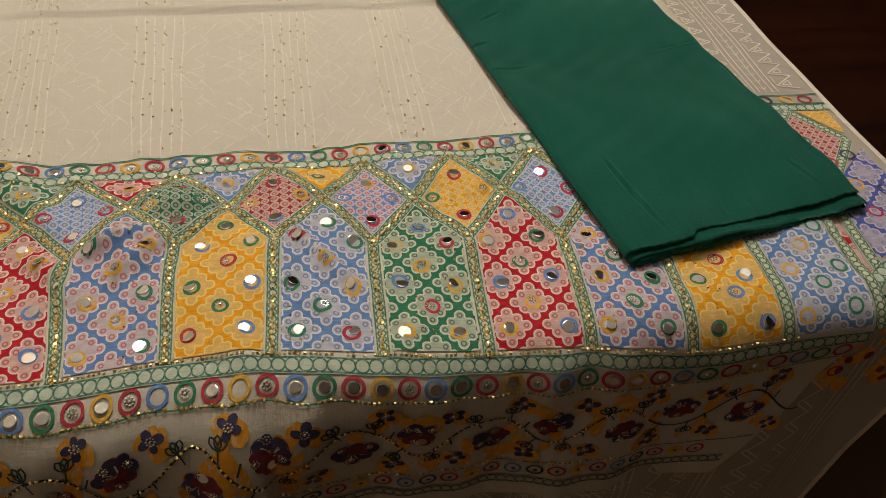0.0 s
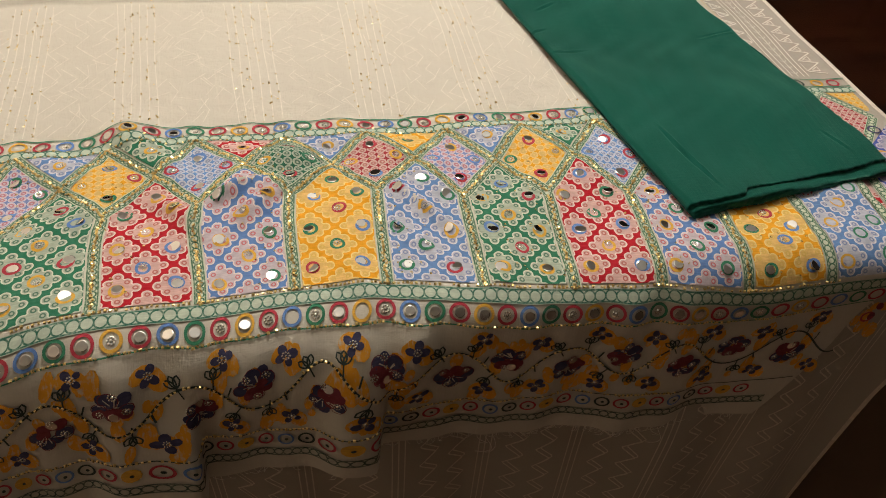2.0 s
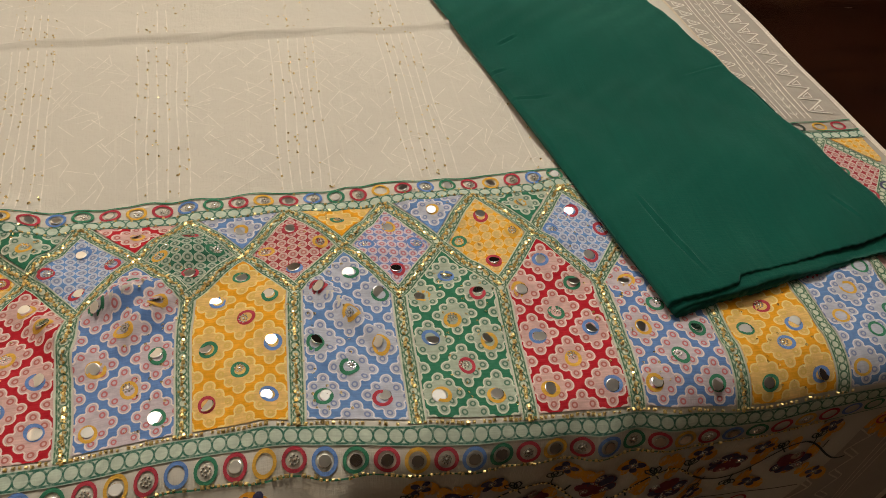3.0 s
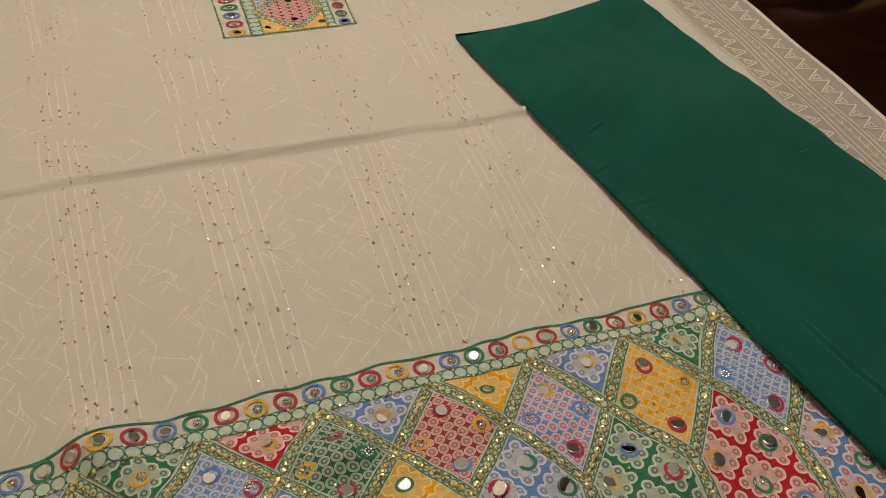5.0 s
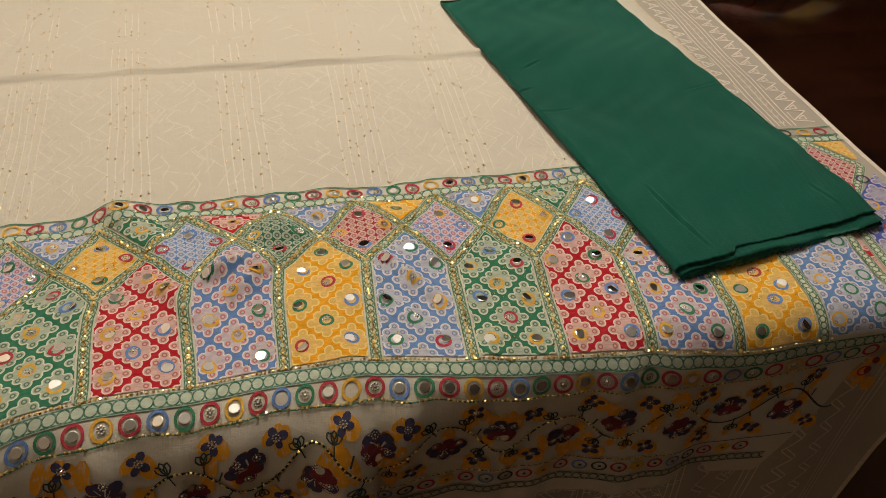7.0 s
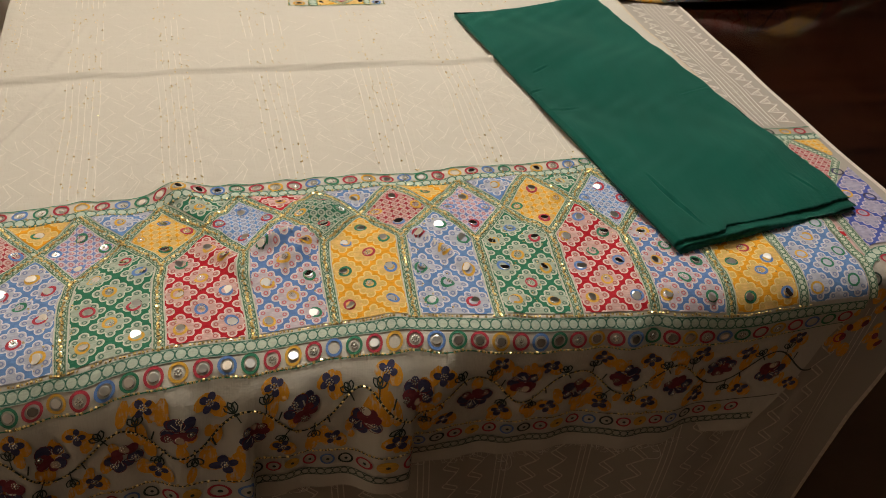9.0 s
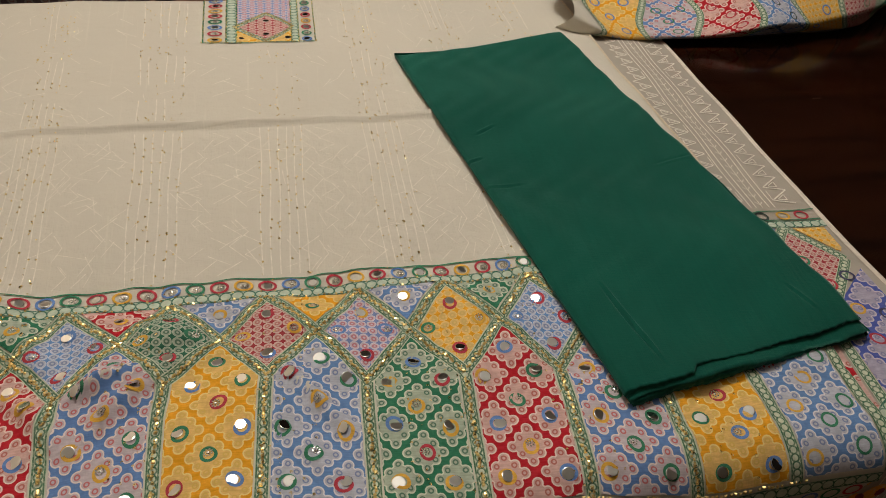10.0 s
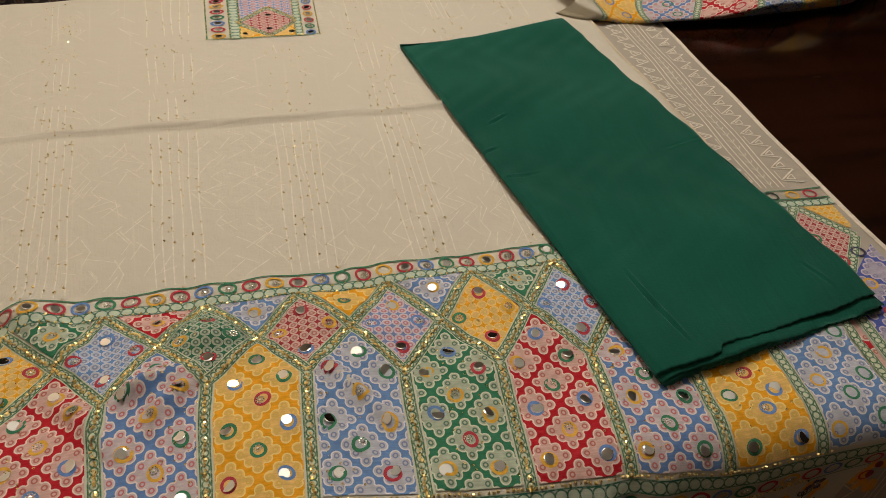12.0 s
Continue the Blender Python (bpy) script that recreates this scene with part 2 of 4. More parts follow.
def rough_mat(name, a, b, scale, rough=0.8, bumpy=0.2):
    n = Net(name)
    k = n.noise(n.obj(), scale, 5)
    n.bump(n.noise(n.obj(), scale * 9, 3), bumpy, 0.002)
    return n.done(n.mix(n.ramp(k, 0.3, 0.7), a, b), rough)


GREEN = green_mat()
WOOD = wood_mat("polished_dark_wood", (0.0030, 0.0012, 0.0008), (0.022, 0.0060, 0.0020), 0.13)
WALL = rough_mat("low_bounce_wall_paint", (0.12, 0.085, 0.055), (0.15, 0.105, 0.07), 3)
BOUNCEWALL = rough_mat("bounce_wall_paint", (0.82, 0.69, 0.54), (0.86, 0.73, 0.58), 3)
DARKWALL = rough_mat("dark_reflection_wall", (0.022, 0.014, 0.009), (0.038, 0.023, 0.014), 3)
CEIL = rough_mat("ceiling_paint", (0.70, 0.68, 0.63), (0.76, 0.74, 0.69), 2)
FLOOR = rough_mat("brown_floor_tile", (0.21, 0.125, 0.072), (0.27, 0.16, 0.092), 4, 0.5)
WICKER = rough_mat("woven_cane", (0.16, 0.10, 0.045), (0.34, 0.23, 0.11), 60, 0.6, 0.5)
NAVY = rough_mat("navy_upholstery", (0.012, 0.014, 0.024), (0.022, 0.024, 0.038), 20)
FLORAL = flower_print("grey_floral_print", (0.10, 0.07, 0.075), (0.26, 0.22, 0.19), (0.20, 0.06, 0.05), 0.05)


# ---- building tools ----
def ease(x, a, b):
    t = np.clip((x - a) / (b - a), 0, 1)
    return t * t * (3 - 2 * t)


def hump(x, c, w):
    return np.exp(-((x - c) / w) ** 2)


def part(name, data, material, parent, label="", kind=""):
    ob = new(name, data)
    data.materials.append(material)
    ob.parent = parent
    return tagged(ob, label=label, kind=kind)


def mesh_of(name, verts, faces, uvs=None, smooth=True):
    me = bpy.data.meshes.new(name)
    me.from_pydata([tuple(p) for p in verts], [], [tuple(f) for f in faces])
    if uvs is not None:
        idx = np.empty(len(me.loops), dtype=np.int32)
        me.loops.foreach_get("vertex_index", idx)
        me.uv_layers.new(name="UVMap").data.foreach_set("uv", np.asarray(uvs, dtype=np.float32)[idx].ravel())
    if smooth:
        me.polygons.foreach_set("use_smooth", [True] * len(me.polygons))
    me.update()
    return me


class Flat:
    """Shapes drawn on a cloth: points (u, v, height), faces, and their own (along, across) coordinates."""

    def __init__(self):
        self.p, self.f, self.t = [], [], []

    def columns(self, u0, u1, low, high, step=0.005, h=0.0, rise=0.006, origin=(0.0, 0.0)):
        nu = max(2, int(math.ceil((u1 - u0) / step)))
        us = np.linspace(u0, u1, nu + 1)
        nv = max(2, int(math.ceil(max(high(x) - low(x) for x in us) / rise)))
        o = len(self.p)
        for x in us:
            for y in np.linspace(low(x), max(high(x), low(x) + 1e-5), nv + 1):
                self.p.append((x, y, h))
                self.t.append((x - origin[0], y - origin[1]))
        for i in range(nu):
            for j in range(nv):
                a = o + i * (nv + 1) + j
                self.f.append((a, a + nv + 1, a + nv + 2, a + 1))
        return self

    def strip(self, pts, width, h=0.0, step=0.004, across=2, taper=0.0):
        pts = resample(pts, step)
        d = np.gradient(pts, axis=0)
        d /= np.linalg.norm(d, axis=1)[:, None] + 1e-12
        run = np.concatenate([[0], np.cumsum(np.linalg.norm(np.diff(pts, axis=0), axis=1))])
        o = len(self.p)
        for k, (q, e, s) in enumerate(zip(pts, d, run)):
            w = width * (1 - taper * k / len(pts))
            for j in range(across + 1):
                c = (j / across - 0.5) * w
                self.p.append((q[0] - e[1] * c, q[1] + e[0] * c, h))
                self.t.append((s, c))
        for i in range(len(pts) - 1):
            for j in range(across):
                a = o + i * (across + 1) + j
                self.f.append((a, a + across + 1, a + across + 2, a + 1))
        return self

    def ring(self, c, r, width, h=0.0, n=22, squash=1.0):
        o = len(self.p)
        for i in range(n):
            a = 2 * math.pi * i / n
            wob = 1 + 0.05 * math.sin(2 * a + c[0] * 900)
            for rr in (r - width, r):
                self.p.append((c[0] + rr * wob * math.cos(a), c[1] + rr * wob * squash * math.sin(a), h))
                self.t.append((c[0] + rr * math.cos(a), c[1] + rr * math.sin(a)))
        for i in range(n):
            a, b = o + 2 * i, o + 2 * ((i + 1) % n)
            self.f.append((a, a + 1, b + 1, b))
        return self

    def disc(self, c, r, h=0.0, n=12, squash=1.0, turn=0.0):
        o = len(self.p)
        self.p.append((*c, h))
        self.t.append(c)
        for i in range(n):
            a = 2 * math.pi * i / n
            x, y = r * math.cos(a), r * squash * math.sin(a)
            q = (c[0] + x * math.cos(turn) - y * math.sin(turn), c[1] + x * math.sin(turn) + y * math.cos(turn))
            self.p.append((*q, h))
            self.t.append(q)
        for i in range(n):
            self.f.append((o, o + 1 + i, o + 1 + (i + 1) % n))
        return self

    def build(self, name, material, parent, surf, label="", kind=""):
        a = np.array(self.p)
        return part(name, mesh_of(name, lay(surf, a[:, 0], a[:, 1], a[:, 2] * 0.45 + 0.0007), self.f, self.t), material, parent, label, kind)


def resample(pts, step):
    pts = np.asarray(pts, dtype=float)
    run = np.concatenate([[0], np.cumsum(np.linalg.norm(np.diff(pts, axis=0), axis=1))])
    n = max(2, int(run[-1] / step) + 1)
    s = np.linspace(0, run[-1], n)
    return np.stack([np.interp(s, run, pts[:, 0]), np.interp(s, run, pts[:, 1])], 1)


def frame_at(surf, u, v):
    e = 0.0015
    p = surf(u, v)
    du = (surf(u + e, v) - surf(u - e, v)) / (2 * e)
    dv = (surf(u, v + e) - surf(u, v - e)) / (2 * e)
    n = np.cross(du, dv)
    return p, du, dv, n / (np.linalg.norm(n, axis=-1)[..., None] + 1e-12)


def lay(surf, u, v, h):
    p, du, dv, n = frame_at(surf, np.asarray(u), np.asarray(v))
    return p + n * np.asarray(h)[..., None]


def beads(surf, pts, step, size, rng, h=0.0012, wide=0.0, tilt=0.35):
    """Small faceted beads along a line on a cloth, as points and faces."""
    q = resample(pts, step)
    q = q + rng.normal(0, 0.00035, q.shape)
    d = np.gradient(q, axis=0)
    p, du, dv, n = frame_at(surf, q[:, 0], q[:, 1])
    verts, faces = [], []
    for k in range(len(q)):
        if rng.random() < 0.10:
            continue
        a = Vector(du[k]) * d[k][0] + Vector(dv[k]) * d[k][1]
        a.normalize()
        up = (Vector(n[k]) + Vector(rng.normal(0, tilt, 3))).normalized()
        b = up.cross(a).normalized()
        a = b.cross(up)
        s = size * rng.uniform(0.75, 1.2)
        c = Vector(p[k]) + Vector(n[k]) * h + b * (wide * rng.uniform(-1, 1))
        o = len(verts)
        for x, y, z in ((1, .5, 0), (1, -.5, 0), (-1, -.5, 0), (-1, .5, 0), (.6, .3, .4), (.6, -.3, .4), (-.6, -.3, .4), (-.6, .3, .4)):
            verts.append(c + a * (x * s * .5) + b * (y * s) + up * (z * s))
        faces += [(o + i, o + (i + 1) % 4, o + 4 + (i + 1) % 4, o + 4 + i) for i in range(4)] + [(o + 4, o + 5, o + 6, o + 7)]
    return verts, faces


def join_beads(lists):
    verts, faces = [], []
    for v, f in lists:
        o = len(verts)
        verts += v
        faces += [tuple(i + o for i in q) for q in f]
    return verts, faces


def box(name, size, at, material, parent, bevel=0.004, label=""):
    bm = bmesh.new()
    bmesh.ops.create_cube(bm, size=1)
    bmesh.ops.scale(bm, vec=size, verts=bm.verts)
    if bevel:
        bmesh.ops.bevel(bm, geom=bm.edges[:], offset=bevel, segments=2, affect="EDGES")
    bmesh.ops.translate(bm, vec=at, verts=bm.verts)
    me = bpy.data.meshes.new(name)
    bm.to_mesh(me)
    bm.free()
    return part(name, me, material, parent, label)


def empty(name, at, label, category, group=""):
    ob = new(name)
    ob.location = at
    return tagged(ob, label=label, category=category, group=group)


def structure(name, size, at, material, label):
    ob = box(name, size, at, material, None, 0)
    return tagged(ob, label=label, kind="structure")


# ---- the room ----
structure("floor", (4.53, 6.4, 0.1), (0.935, 0.6, -0.05), FLOOR, "dark tiled floor in shadow")
structure("ceiling", (4.53, 6.4, 0.1), (0.935, 0.6, 2.65), CEIL, "plain pale painted ceiling")
# North and east walls are unseen, coloured dark so tabletop and mirrors reflect dark.
structure("wall_north", (4.53, 0.12, 2.6), (0.935, 3.74, 1.3), DARKWALL, "unseen wall, dark to keep reflections dark")
# Never in view; its dark colour holds down bounce on the hanging front.
structure("wall_south", (4.53, 0.12, 2.6), (0.935, -2.54, 1.3), WALL, "unseen wall, dark brown to cut bounce light")
structure("wall_east", (0.12, 6.16, 2.6), (3.14, 0.6, 1.3), DARKWALL, "unseen wall, dark to keep reflections dark")
# Unseen wall, set close and pale to bounce fill onto the left drape.
structure("wall_west", (0.12, 6.16, 2.6), (-1.27, 0.6, 1.3), BOUNCEWALL, "unseen pale wall added to bounce light")

lamp = empty("ceiling_lamp", (LAMP[0], LAMP[1], 2.6), "lit globe lamp hanging from the ceiling", "lamp")
GLOW = Net("lamp_globe_glass")
GLOW.bsdf.inputs["Emission Color"].default_value = (1.0, 0.88, 0.72, 1)
GLOW.bsdf.inputs["Emission Strength"].default_value = 8.0
GLOW.done((0.8, 0.8, 0.78), 0.5)


def drum(name, r, h, z, material, parent):
    bm = bmesh.new()
    bmesh.ops.create_cone(bm, cap_ends=True, segments=40, radius1=r * 0.94, radius2=r, depth=h)
    bmesh.ops.translate(bm, vec=(0, 0, z), verts=bm.verts)
    me = bpy.data.meshes.new(name)
    bm.to_mesh(me)
    bm.free()
    return part(name, me, material, parent)


drum("ceiling_rose", 0.05, 0.02, -0.01, SILVER, lamp)
drum("stem", 0.008, 0.32, -0.17, SILVER, lamp)
bm = bmesh.new()
bmesh.ops.create_uvsphere(bm, u_segments=32, v_segments=16, radius=0.07)
bmesh.ops.translate(bm, vec=(0, 0, LAMP[2] - 2.6), verts=bm.verts)
me = bpy.data.meshes.new("globe")
bm.to_mesh(me)
bm.free()
part("globe", me, GLOW.mat, lamp)

# ---- the table ----
T = 0.765
TOP = T - 0.008
table = empty("dining_table", (0, 0, 0), "long polished dark reddish wood dining table", "table")
box("tabletop", (2.35, 0.925, 0.034), (0.37, 0.4825, TOP - 0.017), WOOD, table, 0.007)
box("apron", (2.1, 0.022, 0.08), (0.37, 0.08, TOP - 0.075), WOOD, table)
box("apron", (2.1, 0.022, 0.08), (0.37, 0.885, TOP - 0.075), WOOD, table)
for lx in (-0.70, 1.44):
    for ly in (0.09, 0.875):
        box("leg", (0.07, 0.07, TOP - 0.036), (lx, ly, (TOP - 0.036) / 2), WOOD, table, 0.008)


box("scratch", (0.013, 0.0012, 0.0006), (0.477, 0.575, TOP + 0.0003), SILVER, table, 0.0002)

# ---- cloth surfaces: (u, v) in metres of cloth to a place in the room ----
def drape(s, start, bend, steep, top):
    """A cloth that lies flat at height top, bends over the table's edge at y = start and hangs."""
    t = np.clip(start - s, 0, None)
    a = steep * np.minimum(t, bend) / bend
    r = bend / steep
    past = np.clip(t - bend, 0, None)
    y = np.where(t > 0, start - r * np.sin(a) - past * np.cos(steep), s)
    z = top - r * (1 - np.cos(a)) - past * np.sin(steep)
    back = np.clip(s - 0.93, 0, None)
    ab = np.minimum(back, 0.04) / 0.04 * 1.5
    y = np.where(back > 0, 0.93 + 0.0267 * np.sin(ab), y)
    z = z - np.where(back > 0, 0.0267 * (1 - np.cos(ab)) + np.clip(back - 0.04, 0, None), 0)
    return y, z, t


def pleat(u, c, w):
    """A fold that swells slowly and turns back sharply at u = c."""
    return ease(u, c - w, c - 0.010) ** 1.4 * ease(u, c + 0.012, c - 0.008)


PITCH, FIRST = 0.0845, -0.7765      # panel width; seam at which the lists below begin, one value a seam
TOP_SHIFT = (-0.05, -0.0434, -0.0317, -0.0203, -0.0161, -0.0109, -0.0075, 0.0011, 0.0032, 0.0062, 0.0048, 0.0033, 0.0021)
MID_SHIFT = (-0.0355, -0.038, -0.0292, -0.0116, -0.0048, 0.0045, 0.0054, -0.0038, -0.0063, -0.0072, -0.015, -0.0103, -0.0072)
EDGE_AT = (0.0118, 0.0094, 0.0035, -0.0037, 0.0012, 0.0089, 0.0126, 0.0031, 0.0155, 0.0308, 0.0389, 0.0428, 0.0422)
ROUNDING = (0.0685, 0.0764, 0.0681, 0.0583, 0.0594, 0.0659, 0.067, 0.0348, 0.0428, 0.0511, 0.0496, 0.0476, 0.0421)
HANG = (1.2851, 1.264, 1.4519, 1.5056, 1.531, 1.5842, 1.6502, 1.5788, 1.5857, 1.5343, 1.5862, 1.5019, 1.4814)
BASE_SLIP = (0.0135, 0.0159, 0.0137, 0.0140, 0.0150, 0.0080, 0.0020, 0.0020, -0.0010, -0.0010, 0.0013, 0.0037, 0.0039)
HEM_SLIP = (0.0115, 0.0063, -0.0107, -0.0166, -0.0165, -0.0162, -0.0129, -0.0099, -0.0053, -0.0019, 0.0021, 0.005, 0.0051)


def glide(u, vals):
    """Smooth run through one value for each seam of the border."""
    a = np.asarray(vals, dtype=float)
    n = len(a)
    q = np.clip((u - FIRST) / PITCH, 0, n - 1.001)
    i = q.astype(int)
    f = q - i
    p0, p1, p2, p3 = a[np.clip(i - 1, 0, n - 1)], a[i], a[i + 1], a[np.clip(i + 2, 0, n - 1)]
    return p1 + 0.5 * f * (p2 - p0 + f * (2 * p0 - 5 * p1 + 4 * p2 - p3 + f * (3 * (p1 - p2) + p3 - p0)))


def kurta_surf(u, v):
    u, v = np.asarray(u, dtype=float), np.asarray(v, dtype=float)
    k = ease(v, 0.11, 0.25)
    s = v + glide(u, MID_SHIFT) * (1 - k) + glide(u, TOP_SHIFT) * k * (1 - 0.4 * ease(v, 0.27, 0.5))
    s = s + 0.0065 * ease(v, 0.02, 0.11) * ease(v, 0.55, 0.30) * ease(u, -0.58, -0.40) * (1 - ease(v, 0.20, 0.25) * ease(u, -0.26, -0.16)) * ease(-u, -0.10, 0.0)
    y, z, t = drape(s, glide(u, EDGE_AT), glide(u, ROUNDING) * glide(u, HANG), glide(u, HANG), T)
    g = ease(t, 0.045, 0.20)
    fold = 0.030 * pleat(u, -0.276, 0.12) + 0.026 * pleat(u, -0.448, 0.15) + 0.0035 * np.sin(u * 34 + 1.0) * ease(u, -0.25, -0.05)
    y = y - g * fold + 0.014 * ease(u, 0.09, 0.22) * ease(t, 0.03, 0.13)
    ripple = 0.0022 * np.sin(u * 71 + 9 * v + 1.5 * np.sin(u * 23)) + 0.0014 * np.sin(u * 127 - 14 * v + 0.8) + 0.0030 * hump(u + 0.5 * v, -0.535, 0.013)
    y = y - ripple * ease(t, 0.015, 0.06) * ease(-u, -0.2, 0.1)
    lean = -0.05 - 0.12 * np.clip((-0.25 - u) / 0.2, 0, 1)
    x = u + lean * np.clip(v - 0.15, 0, None) + glide(u, BASE_SLIP) * ease(v, 0.10, -0.01) + glide(u, HEM_SLIP) * ease(t, 0.03, 0.21)
    x = x + g * 0.016 * pleat(u, -0.448, 0.05) + g * 0.010 * pleat(u, -0.276, 0.04)
    on = ease(t, 0.09, 0.0)
    z = z + on * (0.0095 * hump(u + 0.35 * (v - 0.14), -0.405, 0.022) * hump(v, 0.135, 0.05) + 0.0125 * hump(v - 0.35 * (u + 0.395), 0.126, 0.0080) * hump(u, -0.398, 0.030)
                  + 0.0130 * hump(u, -0.352, 0.028) * hump(v, 0.182, 0.026) + 0.0050 * hump(u, -0.265, 0.026) * hump(v, 0.18, 0.03) - 0.0040 * hump(u, -0.312, 0.014) * hump(v, 0.19, 0.03)
                  + 0.0120 * hump(u + 0.6 * (v - 0.2), -0.48, 0.023) * hump(v, 0.2, 0.06)
                  + 0.0100 * hump(u + 0.85 * (v - 0.092), -0.224, 0.0085) * hump(v, 0.092, 0.030) + 0.0040 * hump(u + 0.9 * (v - 0.05), -0.236, 0.009) * hump(v, 0.05, 0.03)
                  + 0.0085 * hump(u - 0.9 * (v - 0.10), -0.385, 0.010) * hump(v, 0.105, 0.030)
                  + 0.0085 * hump(u + 0.8 * (v - 0.09), -0.440, 0.010) * hump(v, 0.100, 0.035)
                  + 0.0045 * hump(u - 0.5 * (v - 0.02), -0.165, 0.012) * hump(v, 0.020, 0.030)
                  + 0.0040 * hump(u + 0.4 * (v - 0.02), -0.300, 0.014) * hump(v, 0.010, 0.035)
                  + 0.0032 * np.sin(u * 41 + 2 * np.sin(v * 30)) * hump(v, 0.18, 0.10) + 0.010 * hump(u, -0.505, 0.022) * hump(v, 0.250, 0.03) + 0.005 * hump(u, -0.70, 0.03) * hump(v, 0.22, 0.03)
                  + 0.0017 * np.sin(u * 97 + 3 * np.sin(v * 60)) * np.sin(v * 83 + 1.7 + u * 21) * hump(v, 0.14, 0.12) + 0.0008 * np.sin(u * 163 + 2 * np.sin(u * 31)) * hump(v, 0.24, 0.03)
                  + 0.0012 * np.sin(u * 19 + v * 11) + 0.001 * np.sin(u * 7 - v * 23))
    sag = 0.549 + 0.004 * np.sin(u * 9) + 0.0012 * np.sin(u * 47) - 0.006 * hump(u, -0.52, 0.05)
    z = z + (0.0080 + 0.0016 * np.sin(u * 17 + 0.6) - 0.0020 * hump(u, -0.54, 0.04) + 0.003 * hump(u, -0.03, 0.04)) * np.exp(-((v - sag) / np.where(v > sag, 0.0056, 0.0032)) ** 2) * on * ease(u, 0.04, -0.02) * ease(-u, 0.79, 0.72)
    z = z + 0.0034 * hump(u - 0.435 * (v - 0.40), -0.706, 0.0055) * hump(v, 0.41, 0.10) + 0.0022 * hump(u - 0.30 * (v - 0.66), -0.640, 0.007) * hump(v, 0.66, 0.10)
    z = z + (0.0011 * np.sin(u * 23 + v * 9 + 2 * np.sin(v * 12)) * np.sin(v * 19 - u * 7) + 0.0006 * np.sin(u * 61 - v * 34)) * ease(v, 0.26, 0.33)
    z = z - 0.05 * ease(-u, 0.725, 0.80) ** 2
    return np.stack([x, y, z + 0.0015], -1)


def under_surf(u, v):
    u, v = np.asarray(u, dtype=float), np.asarray(v, dtype=float)
    x = u - 0.05 * np.clip(v - 0.15, 0, None)
    y, z, t = drape(v, 0.040, 0.042, 1.56, T - 0.004)
    g = ease(t, 0.03, 0.3)
    y = y - g * (0.010 * (1 + np.sin(u * 17 + 0.7)) + 0.012 * hump(u, 0.20, 0.05)) * ease(u, 0.30, 0.1)
    y = y - 0.11 * ease(-u, 0.60, 0.76) * ease(t, 0.08, 0.36) - 0.006 * np.sin(u * 41 + 4 * v) * ease(t, 0.1, 0.3)
    z = z + 0.0008 * np.sin(u * 60 + v * 35) * ease(t, 0.05, 0.0)
    return np.stack([x, y, z], -1)


def kurta_right(v):
    return np.interp(v, [-0.23, -0.10, 0.0, 0.2, 0.43, 0.75, 1.1], [0.128, 0.194, 0.234, 0.2445, 0.249, 0.229, 0.215])


def kurta_left(v):
    return np.interp(v, [-0.23, 0.20, 0.36, 0.60, 1.1], [-0.785, -0.785, -0.758, -0.750, -0.742])


def under_right(v):
    return np.interp(v, [-0.6, -0.22, 0.0, 0.08, 0.16, 0.33, 0.58, 1.1], [0.318, 0.322, 0.344, 0.352, 0.356, 0.348, 0.346, 0.34])


def sheet(surf, left, right, v0, v1, du, dv):
    nu, nv = int(1.1 / du), int((v1 - v0) / dv)
    vs = np.linspace(v0, v1, nv + 1)
    a = np.linspace(0, 1, nu + 1)
    vv, aa = np.meshgrid(vs, a, indexing="ij")
    r = right(vv) if callable(right) else np.full_like(vv, right)
    lf = left(vv) if callable(left) else left
    uu = lf + (r - lf) * aa
    pts = lay(surf, uu.ravel(), vv.ravel(), np.zeros(uu.size))
    faces = []
    for j in range(nv):
        for i in range(nu):
            k = j * (nu + 1) + i
            faces.append((k, k + 1, k + nu + 2, k + nu + 1))
    return pts, faces, np.stack([uu.ravel(), vv.ravel()], 1)


rng = np.random.default_rng(5)
kurta = empty("embroidered_cloth", (0, 0, 0), "cream cotton cloth with printed mirror-work border spread over the table", "fabric")
part("cloth", mesh_of("cloth", *sheet(kurta_surf, kurta_left, kurta_right, -0.208, 1.08, 0.0042, 0.0040)), CREAM, kurta, "cream slub cotton")
under = empty("under_cloth", (0, 0, 0), "greyish cream zigzag-stitched cotton cloth hanging off the table", "fabric")
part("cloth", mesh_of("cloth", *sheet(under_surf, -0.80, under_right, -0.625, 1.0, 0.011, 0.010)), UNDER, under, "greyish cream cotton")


# ---- printed border of the upper cloth ----
P = 0.0845
D0 = -0.016
BASE, SHOULDER, CROSS, CREST = 0.0, 0.118, 0.171, 0.226
ORDER = ["blue_red", "yellow", "blue", "green", "red"]
GEMS = ["pale_blue", "dark_green", "pink", "lavender", "amber"]
TRIS = ["red", "blue", "yellow", "blue", "green"]
COLOURS = ["yellow", "red", "blue", "green", "red"]
GAP = 0.0068


def pent(d, low=BASE):
    m = d + P / 2
    top = lambda x: SHOULDER - 0.006 + (CROSS - SHOULDER) * (1 - abs(x - m) / (P / 2)) - 0.003
    return d + GAP, d + P - GAP, (lambda x: low + 0.004), top


def gem(d):
    w = P / 2 - GAP * 1.25
    k = lambda x: 1 - abs(x - d) / w
    return d - w, d + w, (lambda x: CROSS - (CROSS - SHOULDER - 0.009) * k(x)), (lambda x: CROSS + (CREST - CROSS - 0.009) * k(x))


